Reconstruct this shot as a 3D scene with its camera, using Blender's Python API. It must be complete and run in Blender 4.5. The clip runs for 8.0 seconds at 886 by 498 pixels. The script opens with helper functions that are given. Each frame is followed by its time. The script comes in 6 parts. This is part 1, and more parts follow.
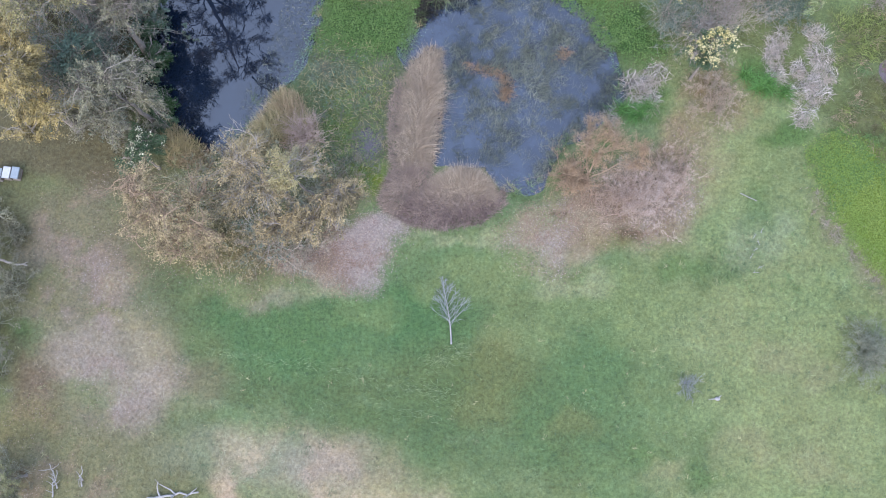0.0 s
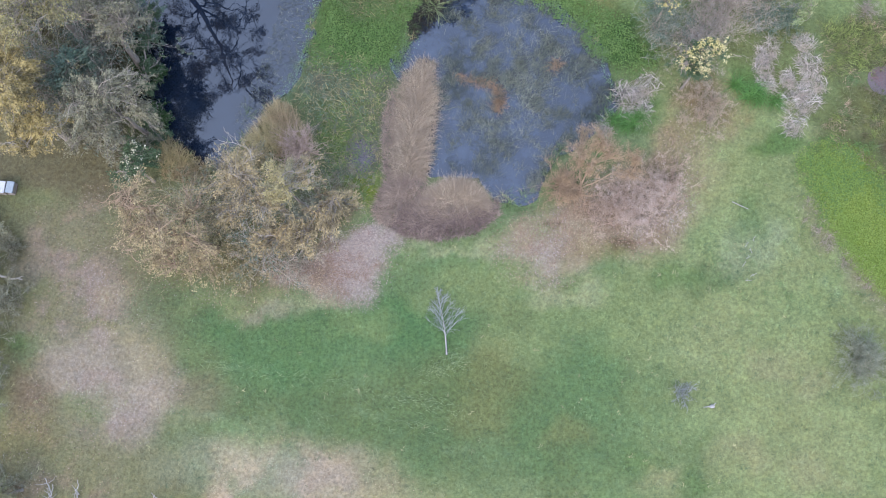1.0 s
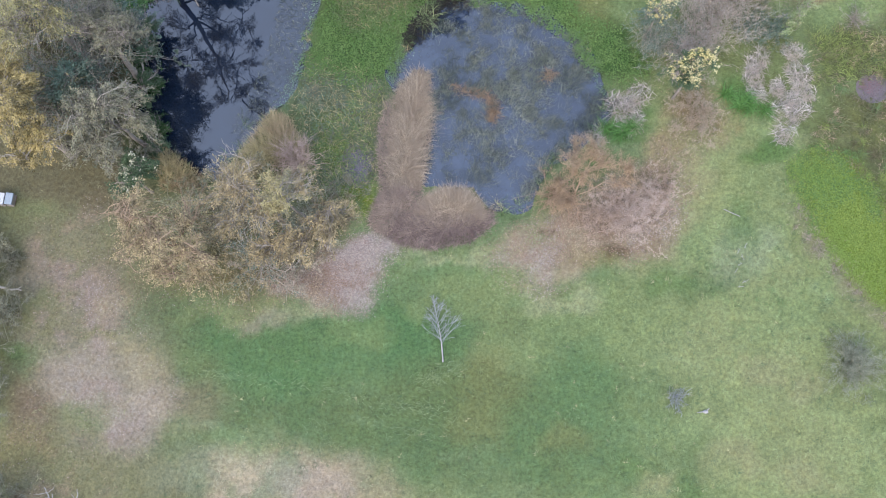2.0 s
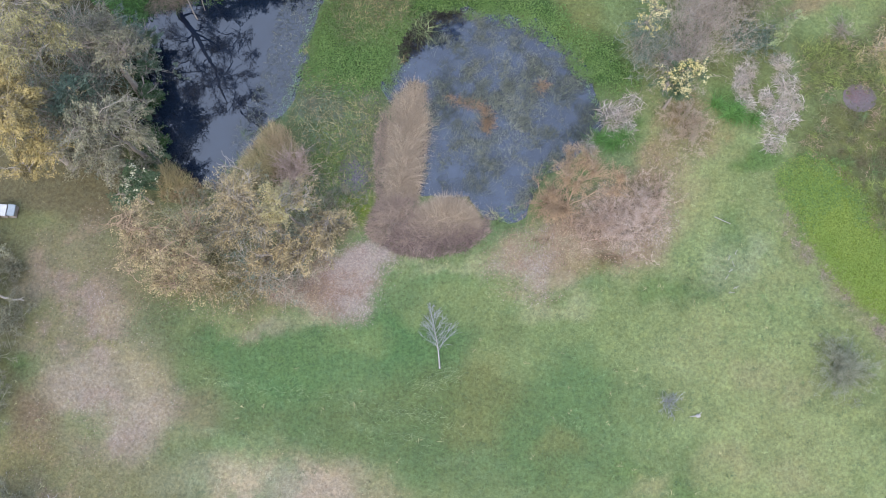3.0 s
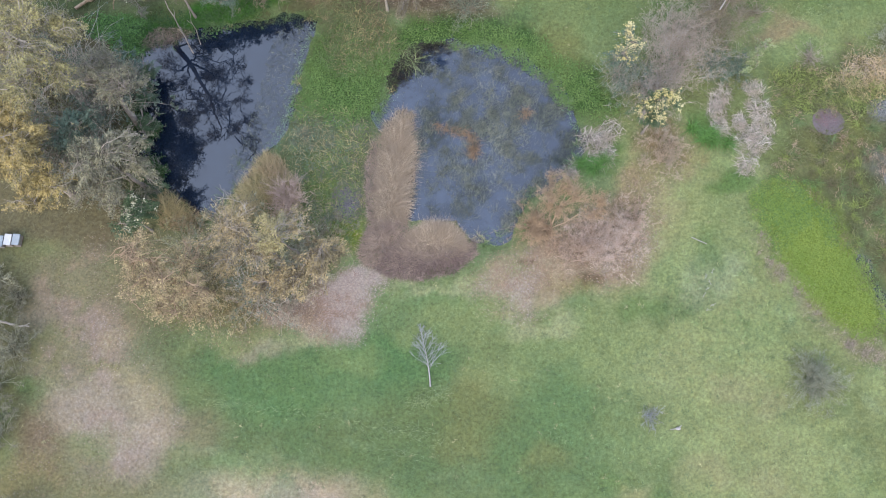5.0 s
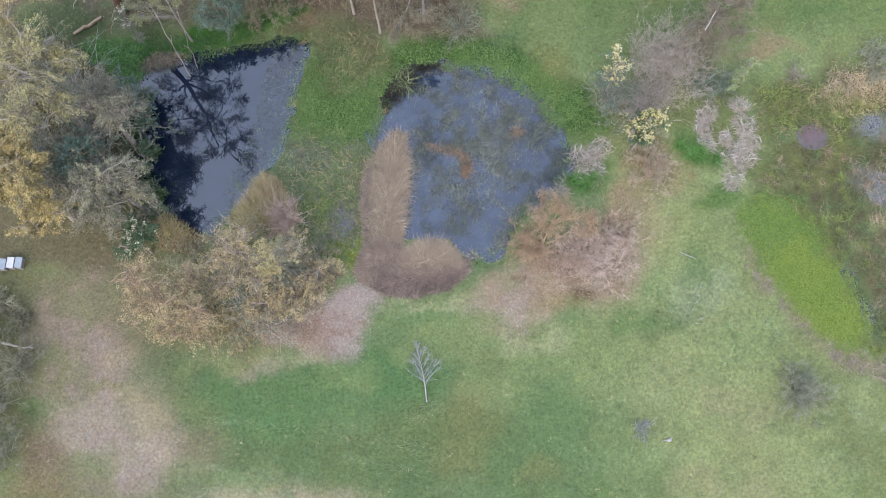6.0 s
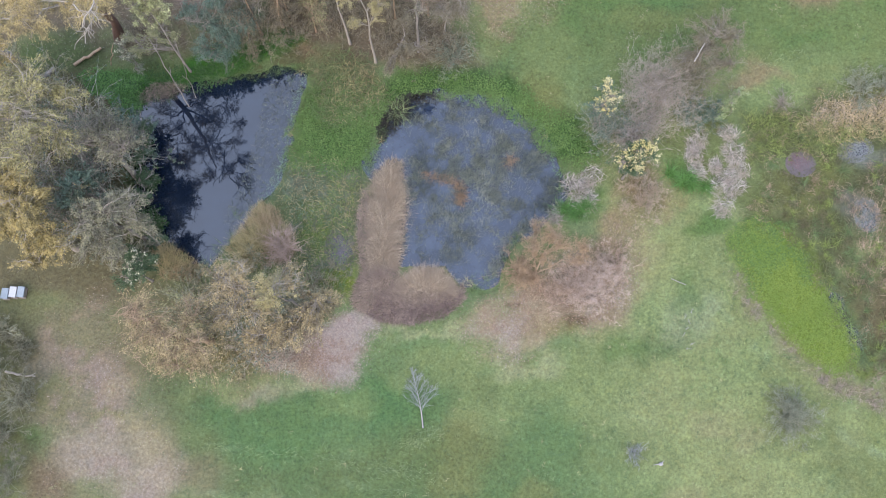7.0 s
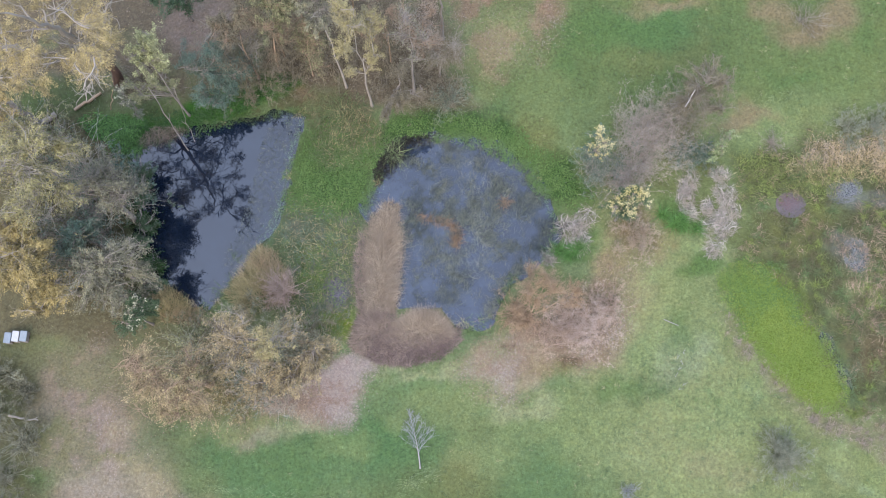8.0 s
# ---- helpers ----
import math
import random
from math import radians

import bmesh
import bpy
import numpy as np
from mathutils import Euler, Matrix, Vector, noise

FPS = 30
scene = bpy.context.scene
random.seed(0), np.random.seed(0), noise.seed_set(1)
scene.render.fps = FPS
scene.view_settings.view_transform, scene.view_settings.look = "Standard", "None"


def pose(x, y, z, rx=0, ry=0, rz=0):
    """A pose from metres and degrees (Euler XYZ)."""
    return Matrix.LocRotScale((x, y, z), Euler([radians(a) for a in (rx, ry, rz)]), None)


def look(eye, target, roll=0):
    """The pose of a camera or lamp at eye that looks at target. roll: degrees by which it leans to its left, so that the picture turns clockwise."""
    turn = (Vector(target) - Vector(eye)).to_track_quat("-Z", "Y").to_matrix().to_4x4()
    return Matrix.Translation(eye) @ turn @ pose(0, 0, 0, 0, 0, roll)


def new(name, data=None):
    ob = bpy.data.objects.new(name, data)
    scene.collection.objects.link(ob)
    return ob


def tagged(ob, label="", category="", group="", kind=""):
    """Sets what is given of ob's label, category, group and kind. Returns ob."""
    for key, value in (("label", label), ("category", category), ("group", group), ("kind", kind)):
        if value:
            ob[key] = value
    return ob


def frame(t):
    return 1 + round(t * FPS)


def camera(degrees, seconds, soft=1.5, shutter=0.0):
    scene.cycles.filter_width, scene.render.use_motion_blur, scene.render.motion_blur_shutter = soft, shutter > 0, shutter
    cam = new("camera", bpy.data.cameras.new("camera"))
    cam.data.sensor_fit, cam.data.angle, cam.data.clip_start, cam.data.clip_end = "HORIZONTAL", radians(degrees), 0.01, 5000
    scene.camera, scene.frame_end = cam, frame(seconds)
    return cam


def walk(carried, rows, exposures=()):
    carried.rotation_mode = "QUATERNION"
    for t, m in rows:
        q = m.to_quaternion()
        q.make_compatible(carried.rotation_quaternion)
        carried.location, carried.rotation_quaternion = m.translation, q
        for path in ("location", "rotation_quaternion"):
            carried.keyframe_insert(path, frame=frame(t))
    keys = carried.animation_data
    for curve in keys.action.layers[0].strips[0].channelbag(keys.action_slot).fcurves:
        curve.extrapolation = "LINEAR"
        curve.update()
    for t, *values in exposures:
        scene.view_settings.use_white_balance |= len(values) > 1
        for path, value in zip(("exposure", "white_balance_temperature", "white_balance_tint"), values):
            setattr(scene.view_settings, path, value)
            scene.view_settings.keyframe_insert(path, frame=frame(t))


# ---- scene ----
# ---- camera ----
cam = camera(55.0, 8.0, soft=1.0)
ROWS = [
    (0.0, 0.000, 0.000, 42.000, 9.127, 1.584, -0.000),
    (0.5, 0.022, -0.009, 42.006, 9.469, 1.457, -0.293),
    (1.0, 0.004, -0.006, 42.188, 9.796, 1.297, -0.538),
    (1.5, -0.005, -0.029, 42.376, 10.073, 1.157, -0.730),
    (3.0, 0.014, -0.076, 43.411, 10.726, 0.853, -1.284),
    (3.5, 0.059, -0.086, 43.808, 10.898, 0.762, -1.453),
    (4.0, 0.143, -0.023, 44.295, 11.058, 0.693, -1.603),
    (4.5, 0.206, 0.149, 44.847, 11.152, 0.596, -1.773),
    (6.0, 0.425, 1.099, 46.577, 11.245, 0.424, -2.829),
    (6.5, 0.522, 1.692, 47.162, 11.234, 0.354, -2.978),
    (7.0, 0.602, 2.479, 47.736, 11.209, 0.273, -3.119),
    (7.5, 0.752, 3.481, 48.347, 11.204, 0.261, -3.276),
    (8.0, 0.881, 4.704, 48.951, 11.218, 0.234, -3.431),
]
walk(cam, [(t, pose(x, y, z, rx, ry, rz)) for t, x, y, z, rx, ry, rz in ROWS], [(0.0, 0.655, 6150, 15), (1.5, 0.655, 6450, 14), (3.0, 0.655, 6700, 12.5), (4.25, 0.655, 6820, 12.5), (6.0, 0.655, 6760, 13.5), (8.0, 0.66, 6720, 14.5)])

# ---- daylight: a bright, thinly overcast sky with a weak wide sun ----
SUN_EL, SUN_AZ = radians(48), radians(200)
world = bpy.data.worlds.new("overcast_sky")
scene.world = world
world.use_nodes = True
wn, wl = world.node_tree.nodes, world.node_tree.links
wn.clear()
sky = wn.new("ShaderNodeTexSky")
sky.sky_type, sky.sun_disc = "NISHITA", False
sky.sun_elevation, sky.sun_rotation = SUN_EL, SUN_AZ
sky.air_density, sky.dust_density, sky.ozone_density = 1.6, 4.0, 1.5
bg_sky, bg_cloud, bg_sum, w_out = (wn.new(k) for k in ("ShaderNodeBackground", "ShaderNodeBackground", "ShaderNodeAddShader", "ShaderNodeOutputWorld"))
bg_sky.inputs["Strength"].default_value = 0.15
bg_cloud.inputs["Color"].default_value = (0.58, 0.72, 1.0, 1)
# cloud light grows from the horizon to the zenith as under any overcast: (1 + 2 sin elevation) / 3
w_tc, w_xyz, w_mul = wn.new("ShaderNodeTexCoord"), wn.new("ShaderNodeSeparateXYZ"), wn.new("ShaderNodeMapRange")
wl.new(w_tc.outputs["Generated"], w_xyz.inputs[0])
wl.new(w_xyz.outputs["Z"], w_mul.inputs["Value"])
w_mul.inputs["To Min"].default_value, w_mul.inputs["To Max"].default_value = 0.6, 2.75
wl.new(w_mul.outputs["Result"], bg_cloud.inputs["Strength"])
wl.new(sky.outputs["Color"], bg_sky.inputs["Color"])
wl.new(bg_sky.outputs[0], bg_sum.inputs[0])
wl.new(bg_cloud.outputs[0], bg_sum.inputs[1])
wl.new(bg_sum.outputs[0], w_out.inputs["Surface"])
sun = new("sun", bpy.data.lights.new("sun", "SUN"))
sun.data.energy, sun.data.angle, sun.data.color = 2.0, radians(35), (1.0, 0.9, 0.76)
sun.matrix_world = look((0, 0, 60), Vector((0, 0, 60)) - Vector((math.sin(SUN_AZ) * math.cos(SUN_EL), math.cos(SUN_AZ) * math.cos(SUN_EL), math.sin(SUN_EL))))

# ---- colours: given as they look under this sky, brought back to base colours ----
GAIN = 2.9


def base(r, g, b):
    return tuple(((c / 255 + 0.055) / 1.055) ** 2.4 / GAIN if c > 10 else c / 255 / 12.92 / GAIN for c in (r, g, b))


def nodes_of(name):
    m = bpy.data.materials.new(name)
    m.use_nodes = True
    nt = m.node_tree
    return m, nt.nodes, nt.links, nt.nodes["Principled BSDF"]


def blend(nd, ln, factor, a, b):
    mix = nd.new("ShaderNodeMix")
    mix.data_type = "RGBA"
    for sock, value in ((mix.inputs[0], factor), (mix.inputs[6], a), (mix.inputs[7], b)):
        if hasattr(value, "links"):
            ln.new(value, sock)
        else:
            sock.default_value = value if isinstance(value, float) else (*value, 1)
    return mix.outputs[2]


def grain(nd, ln, scale, detail=4.0, lo=0.3, hi=0.7, rough=0.6, stretch=None):
    """A noise in world-sized coordinates, spread from 0 to 1 between lo and hi."""
    tc, nz, mr = nd.new("ShaderNodeTexCoord"), nd.new("ShaderNodeTexNoise"), nd.new("ShaderNodeMapRange")
    nz.inputs["Scale"].default_value, nz.inputs["Detail"].default_value, nz.inputs["Roughness"].default_value = scale, detail, rough
    mr.inputs["From Min"].default_value, mr.inputs["From Max"].default_value = lo, hi
    src = tc.outputs["Object"]
    if stretch:
        mp = nd.new("ShaderNodeMapping")
        mp.inputs["Scale"].default_value = stretch
        ln.new(src, mp.inputs["Vector"])
        src = mp.outputs["Vector"]
    ln.new(src, nz.inputs["Vector"])
    ln.new(nz.outputs["Fac"], mr.inputs["Value"])
    return mr.outputs["Result"]


def island(nd):
    return nd.new("ShaderNodeNewGeometry").outputs["Random Per Island"]


def bumped(nd, ln, bsdf, height, strength, distance):
    bp = nd.new("ShaderNodeBump")
    bp.inputs["Strength"].default_value, bp.inputs["Distance"].default_value = strength, distance
    ln.new(height, bp.inputs["Height"])
    ln.new(bp.outputs["Normal"], bsdf.inputs["Normal"])


def leafy(name, a, b, c, patch=0.5, rough=0.6, thin=0.25, gain=1.55, sprig=0.0):
    """Foliage: each leaf (and, by sprig, each spray of leaves) between a and b, with patches of c through the plant; a little light comes through."""
    m, nd, ln, bs = nodes_of(name)
    a, b, c = (tuple(gain * v * (1 + sprig * w) for v in base(*k)) for k, w in ((a, 0.1), (b, -0.22), (c, -0.1)))
    mean = nd.new("ShaderNodeMix")
    mean.inputs[0].default_value = sprig
    ln.new(island(nd), mean.inputs[2])
    ln.new(grain(nd, ln, 4.5, 3.0, 0.36, 0.64), mean.inputs[3])
    one = blend(nd, ln, mean.outputs[0], a, b)
    two = blend(nd, ln, grain(nd, ln, patch, 2.0, 0.42, 0.62), one, c)
    ln.new(two, bs.inputs["Base Color"])
    bs.inputs["Roughness"].default_value = rough
    bs.inputs["Specular IOR Level"].default_value = 0.25
    if thin:
        tr, mx = nd.new("ShaderNodeBsdfTranslucent"), nd.new("ShaderNodeMixShader")
        ln.new(two, tr.inputs["Color"])
        mx.inputs[0].default_value = thin
        ln.new(bs.outputs[0], mx.inputs[1])
        ln.new(tr.outputs[0], mx.inputs[2])
        ln.new(mx.outputs[0], nd["Material Output"].inputs["Surface"])
    return m


def solid(name, a, b, scale=3.0, rough=0.8, bump=0.3, stretch=None, fine=30.0, depth=0.02, gain=1.5):
    """Bark, wood, stone, metal: a blotched by b, with fine grain and relief."""
    m, nd, ln, bs = nodes_of(name)
    big = grain(nd, ln, scale, 5.0, 0.35, 0.65, stretch=stretch)
    small = grain(nd, ln, fine, 3.0, 0.3, 0.7, stretch=stretch)
    a, b = (tuple(gain * v for v in base(*k)) for k in (a, b))
    col = blend(nd, ln, big, a, b)
    dark = blend(nd, ln, small, tuple(0.7 * v for v in a), col)
    ln.new(dark, bs.inputs["Base Color"])
    bs.inputs["Roughness"].default_value = rough
    bs.inputs["Specular IOR Level"].default_value = 0.3
    bumped(nd, ln, bs, small, bump, depth)
    return m


def tinted(name, rough=0.85, spread=0.35, per_island=True):
    """Takes its colour from the mesh's own 'tint', varied from piece to piece."""
    m, nd, ln, bs = nodes_of(name)
    at = nd.new("ShaderNodeAttribute")
    at.attribute_name = "tint"
    if per_island:
        hs, mr = nd.new("ShaderNodeHueSaturation"), nd.new("ShaderNodeMapRange")
        mr.inputs["To Min"].default_value, mr.inputs["To Max"].default_value = 1 - spread, 1 + spread
        ln.new(island(nd), mr.inputs["Value"])
        ln.new(mr.outputs["Result"], hs.inputs["Value"])
        ln.new(at.outputs["Color"], hs.inputs["Color"])
        ln.new(hs.outputs["Color"], bs.inputs["Base Color"])
    else:
        ln.new(at.outputs["Color"], bs.inputs["Base Color"])
    bs.inputs["Roughness"].default_value = rough
    bs.inputs["Specular IOR Level"].default_value = 0.15
    return m


def ground_material():
    m, nd, ln, bs = nodes_of("soil_and_grass")
    at = nd.new("ShaderNodeAttribute")
    at.attribute_name = "tint"
    f1 = grain(nd, ln, 0.9, 6.0, 0.36, 0.64, 0.65)
    f2 = grain(nd, ln, 6.0, 5.0, 0.3, 0.7, 0.7)
    f3 = grain(nd, ln, 22.0, 3.0, 0.3, 0.7, 0.7)
    f4 = grain(nd, ln, 2.6, 4.0, 0.34, 0.66, 0.6)

    def scaled(src, factor, low, high):
        mr = nd.new("ShaderNodeMapRange")
        mr.inputs["To Min"].default_value, mr.inputs["To Max"].default_value = low, high
        ln.new(factor, mr.inputs["Value"])
        vm = nd.new("ShaderNodeVectorMath")
        vm.operation = "SCALE"
        ln.new(src, vm.inputs[0])
        ln.new(mr.outputs["Result"], vm.inputs["Scale"])
        return vm.outputs[0]
    c = scaled(at.outputs["Color"], f1, 0.94, 1.06)
    c = scaled(c, f2, 0.65, 1.35)
    c = scaled(c, f4, 0.92, 1.08)
    c = scaled(c, f3, 0.82, 1.18)
    warm, tone = nd.new("ShaderNodeMix"), grain(nd, ln, 2.2, 5.0, 0.35, 0.65, 0.7)
    warm.data_type, warm.blend_type = "RGBA", "MULTIPLY"
    warm.inputs[7].default_value = (1.07, 1.01, 0.92, 1)
    ln.new(tone, warm.inputs[0])
    ln.new(c, warm.inputs[6])
    ln.new(warm.outputs[2], bs.inputs["Base Color"])
    bs.inputs["Roughness"].default_value = 0.95
    bs.inputs["Specular IOR Level"].default_value = 0.1
    bumped(nd, ln, bs, f3, 0.7, 0.05)
    return m


def water_material(name, clear=(0.004, 0.008, 0.017), weedy=(0.008, 0.014, 0.026), ior=1.5):
    m, nd, ln, bs = nodes_of(name)
    ln.new(blend(nd, ln, grain(nd, ln, 0.75, 6.0, 0.42, 0.66, 0.7), clear, weedy), bs.inputs["Base Color"])
    bs.inputs["Roughness"].default_value = 0.0
    bs.inputs["IOR"].default_value = ior
    bumped(nd, ln, bs, grain(nd, ln, 1.6, 3.0, 0.2, 0.8), 0.025, 0.02)
    return m


GRASS_TINT = tinted("grass_blades", 0.85, 0.2)
LITTER_TINT = tinted("fallen_leaves", 0.8, 0.36)
WATER = water_material("pond_water", (0.0023, 0.0046, 0.0098), (0.0044, 0.0083, 0.0162), 1.54)
WEEDY_WATER = water_material("weedy_pond_water", weedy=(0.013, 0.02, 0.034))
GROUND = ground_material()
M = dict(
    bark_grey=solid("grey_bark", (170, 160, 150), (120, 110, 102), 4.0, stretch=(1, 1, 0.3)),
    bark_white=solid("white_bark", (194, 185, 172), (150, 138, 126), 3.0, stretch=(1, 1, 0.3), gain=1.3),
    bark_red=solid("red_brown_bark", (152, 116, 98), (92, 76, 70), 1.6, stretch=(1, 1, 0.25), gain=1.1, bump=0.8, depth=0.05),
    bark_tan=solid("tan_bark", (186, 160, 132), (140, 116, 98), 3.0, stretch=(1, 1, 0.3)),
    dead_wood=solid("bleached_wood", (198, 194, 190), (150, 146, 142), 4.0, gain=1.15),
    twig_pink=solid("pinkish_brown_twigs", (178, 156, 142), (144, 122, 110), 1.2, gain=2.5),
    twig_grey=solid("grey_twigs", (166, 158, 148), (124, 118, 110), 1.2, gain=2.5),
    twig_blue=solid("blue_grey_twigs", (164, 167, 168), (122, 127, 128), 2.0, gain=1.7),
    twig_olive=solid("olive_twigs", (148, 148, 128), (110, 112, 94), 1.2, gain=2.4),
    twig_orange=solid("rusty_twigs", (166, 140, 116), (124, 102, 84), 1.2, gain=2.0),
    gold=leafy("golden_leaves", (181, 173, 120), (133, 129, 92), (101, 99, 76), 1.8, thin=0.35, gain=2.1, sprig=0.68),
    amber=leafy("amber_leaves", (210, 188, 124), (162, 148, 100), (118, 110, 80), 1.8, thin=0.35, gain=1.8, sprig=0.68),
    olive=leafy("olive_leaves", (159, 157, 114), (117, 119, 88), (91, 95, 72), 1.8, thin=0.35, gain=2.08, sprig=0.68),
    greyolive=leafy("grey_olive_leaves", (161, 158, 129), (119, 118, 99), (93, 94, 81), 1.8, thin=0.35, gain=2.08, sprig=0.68),
    teal=leafy("blue_green_leaves", (118, 142, 124), (76, 102, 92), (98, 112, 96), sprig=0.68),
    dark=leafy("dark_green_leaves", (98, 120, 84), (58, 84, 60), (74, 98, 68)),
    fresh=leafy("fresh_green_leaves", (86, 128, 66), (54, 92, 46), (70, 108, 54), gain=1.1),
    pale=leafy("pale_green_leaves", (186, 184, 140), (128, 136, 96), (142, 144, 104)),
    orange=leafy("rusty_leaves", (190, 160, 126), (138, 116, 94), (152, 134, 112), gain=1.6, sprig=0.68),
    flower=leafy("cream_yellow_flowers", (238, 226, 158), (212, 194, 116), (232, 222, 176), thin=0.0, gain=1.3),
    flower_white=leafy("cream_white_flowers", (232, 230, 210), (200, 198, 160), (220, 220, 190), thin=0.0),
    tan=leafy("tan_leaves", (202, 182, 138), (150, 138, 106), (112, 102, 82), 1.8, thin=0.35, gain=1.8, sprig=0.68),
    dry_pink=leafy("dry_pinkish_grass", (196, 178, 164), (150, 134, 122), (170, 154, 138), 0.6, thin=0.0, gain=1.75),
    pale_gold=leafy("pale_golden_leaves", (204, 184, 128), (150, 136, 96), (118, 108, 82), 1.6, thin=0.35, gain=2.35, sprig=0.68),
    weed_dark=leafy("dark_drowned_weed", (82, 96, 84), (56, 68, 62), (74, 84, 74), 0.5, thin=0.0, gain=0.85),
    twig_brown=solid("brown_grey_twigs", (152, 144, 130), (116, 110, 98), 1.2, gain=1.8),
    dry_grey=leafy("dry_grey_leaves", (176, 161, 145), (132, 119, 106), (150, 138, 124), 0.8, thin=0.2, gain=1.7, sprig=0.68),
    brown_olive=leafy("brown_olive_leaves", (150, 141, 114), (108, 101, 84), (126, 118, 98), 0.8, thin=0.3, gain=1.6, sprig=0.68),
    olive_gold=leafy("olive_gold_leaves", (189, 177, 126), (141, 133, 98), (145, 139, 108), 1.0, thin=0.35, gain=1.9, sprig=0.68),
    moss=leafy("yellow_green_moss", (152, 168, 78), (108, 130, 58), (122, 142, 72), 1.0, thin=0.0, gain=1.12),
    bog_leaf=leafy("grey_green_bog_leaves", (134, 150, 114), (92, 110, 82), (102, 124, 74), 0.6, thin=0.0, gain=1.0),
    dull_olive=leafy("dull_olive_leaves", (134, 132, 108), (90, 90, 74), (106, 103, 86), 0.8, thin=0.2, gain=1.7, sprig=0.4),
    dark_sage=leafy("sage_leaves", (158, 162, 140), (98, 104, 86), (116, 120, 102), 0.8, thin=0.2, gain=1.65),
    near_black=leafy("near_black_blades", (58, 50, 44), (34, 32, 30), (44, 42, 36), 0.8, thin=0.0, gain=1.0),
    sedge_pale=leafy("pale_green_sedge", (168, 180, 132), (112, 134, 84), (140, 154, 104), 0.8, thin=0.1, gain=1.35),
    fringe=leafy("blue_green_floating_leaves", (144, 168, 146), (98, 126, 102), (118, 146, 120), 0.8, thin=0.0, gain=1.0),
    marsh_bright=leafy("bright_marsh_grass", (172, 184, 104), (106, 130, 60), (134, 148, 80), 0.6, thin=0.1, gain=1.22),
    flower_pale=leafy("pale_green_blossom", (212, 214, 158), (172, 180, 122), (190, 194, 140), thin=0.0, gain=1.5),
    # for flat discs added to turn the two marsh puddles grey
    grey_film=leafy("grey_water_film", (158, 158, 158), (120, 124, 122), (136, 140, 136), 1.5, thin=0.0, gain=0.9),
    lavender=leafy("lavender_water_film", (150, 137, 140), (120, 111, 116), (134, 122, 124), 1.5, thin=0.0, gain=0.85),
    dry_brown=leafy("dry_brown_leaves", (184, 160, 138), (140, 120, 104), (160, 138, 118), 0.8, thin=0.1, gain=1.6),
    reed=leafy("dry_reed", (226, 205, 176), (110, 96, 84), (168, 150, 130), 1.3, thin=0.1, gain=1.5),
    dry_rust=leafy("dry_rusty_growth", (182, 162, 134), (138, 122, 100), (160, 148, 128), 1.0, thin=0.1, gain=1.5),
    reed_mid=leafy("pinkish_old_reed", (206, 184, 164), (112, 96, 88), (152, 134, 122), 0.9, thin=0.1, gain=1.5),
    # dry reed darkened, so the colour carries the shade at the mound's base
    reed_shade=leafy("purple_brown_shaded_reed", (188, 166, 154), (84, 68, 62), (124, 106, 100), 0.9, thin=0.1, gain=1.5),
    reed_old=leafy("old_grey_reed", (192, 181, 168), (98, 88, 82), (138, 128, 118), 0.9, thin=0.1, gain=1.5),
    sedge=leafy("green_straw_sedge", (172, 158, 116), (128, 120, 88), (150, 132, 104), 0.6, thin=0.1, gain=2.3),
    sedge_bright=leafy("bright_green_sedge", (112, 160, 78), (66, 112, 50), (90, 134, 62), 0.8, thin=0.1, gain=1.3),
    sedge_green=leafy("green_sedge", (122, 146, 92), (80, 106, 64), (102, 124, 78), 0.6, thin=0.1, gain=1.5),
    dead_grass=leafy("silver_dead_grass", (232, 222, 210), (82, 76, 68), (182, 168, 154), 0.8, thin=0.0, gain=1.18),
    marsh=leafy("marsh_grass", (150, 152, 106), (82, 94, 62), (118, 108, 84), 0.45, thin=0.1, gain=1.2),
    straw=leafy("straw_grass", (204, 184, 144), (150, 132, 102), (152, 136, 100), 1.2, thin=0.1, gain=1.9),
    pads=leafy("pennywort_leaves", (138, 170, 88), (76, 114, 54), (98, 136, 62), 1.4, thin=0.1, gain=0.98),
    duck=leafy("yellow_green_water_leaves", (158, 178, 78), (120, 150, 62), (132, 160, 66), 0.5, thin=0.1, gain=1.06),
    weed=leafy("pond_weed", (170, 172, 150), (84, 94, 82), (116, 122, 102), 0.5, thin=0.0, gain=1.05),
    azolla=leafy("red_water_fern", (158, 112, 110), (130, 98, 102), (134, 110, 120), 1.5, thin=0.0, gain=0.85),
    weed_brown=leafy("brown_pond_weed", (178, 144, 112), (128, 106, 86), (146, 122, 96), 0.8, thin=0.0, gain=1.1),
)

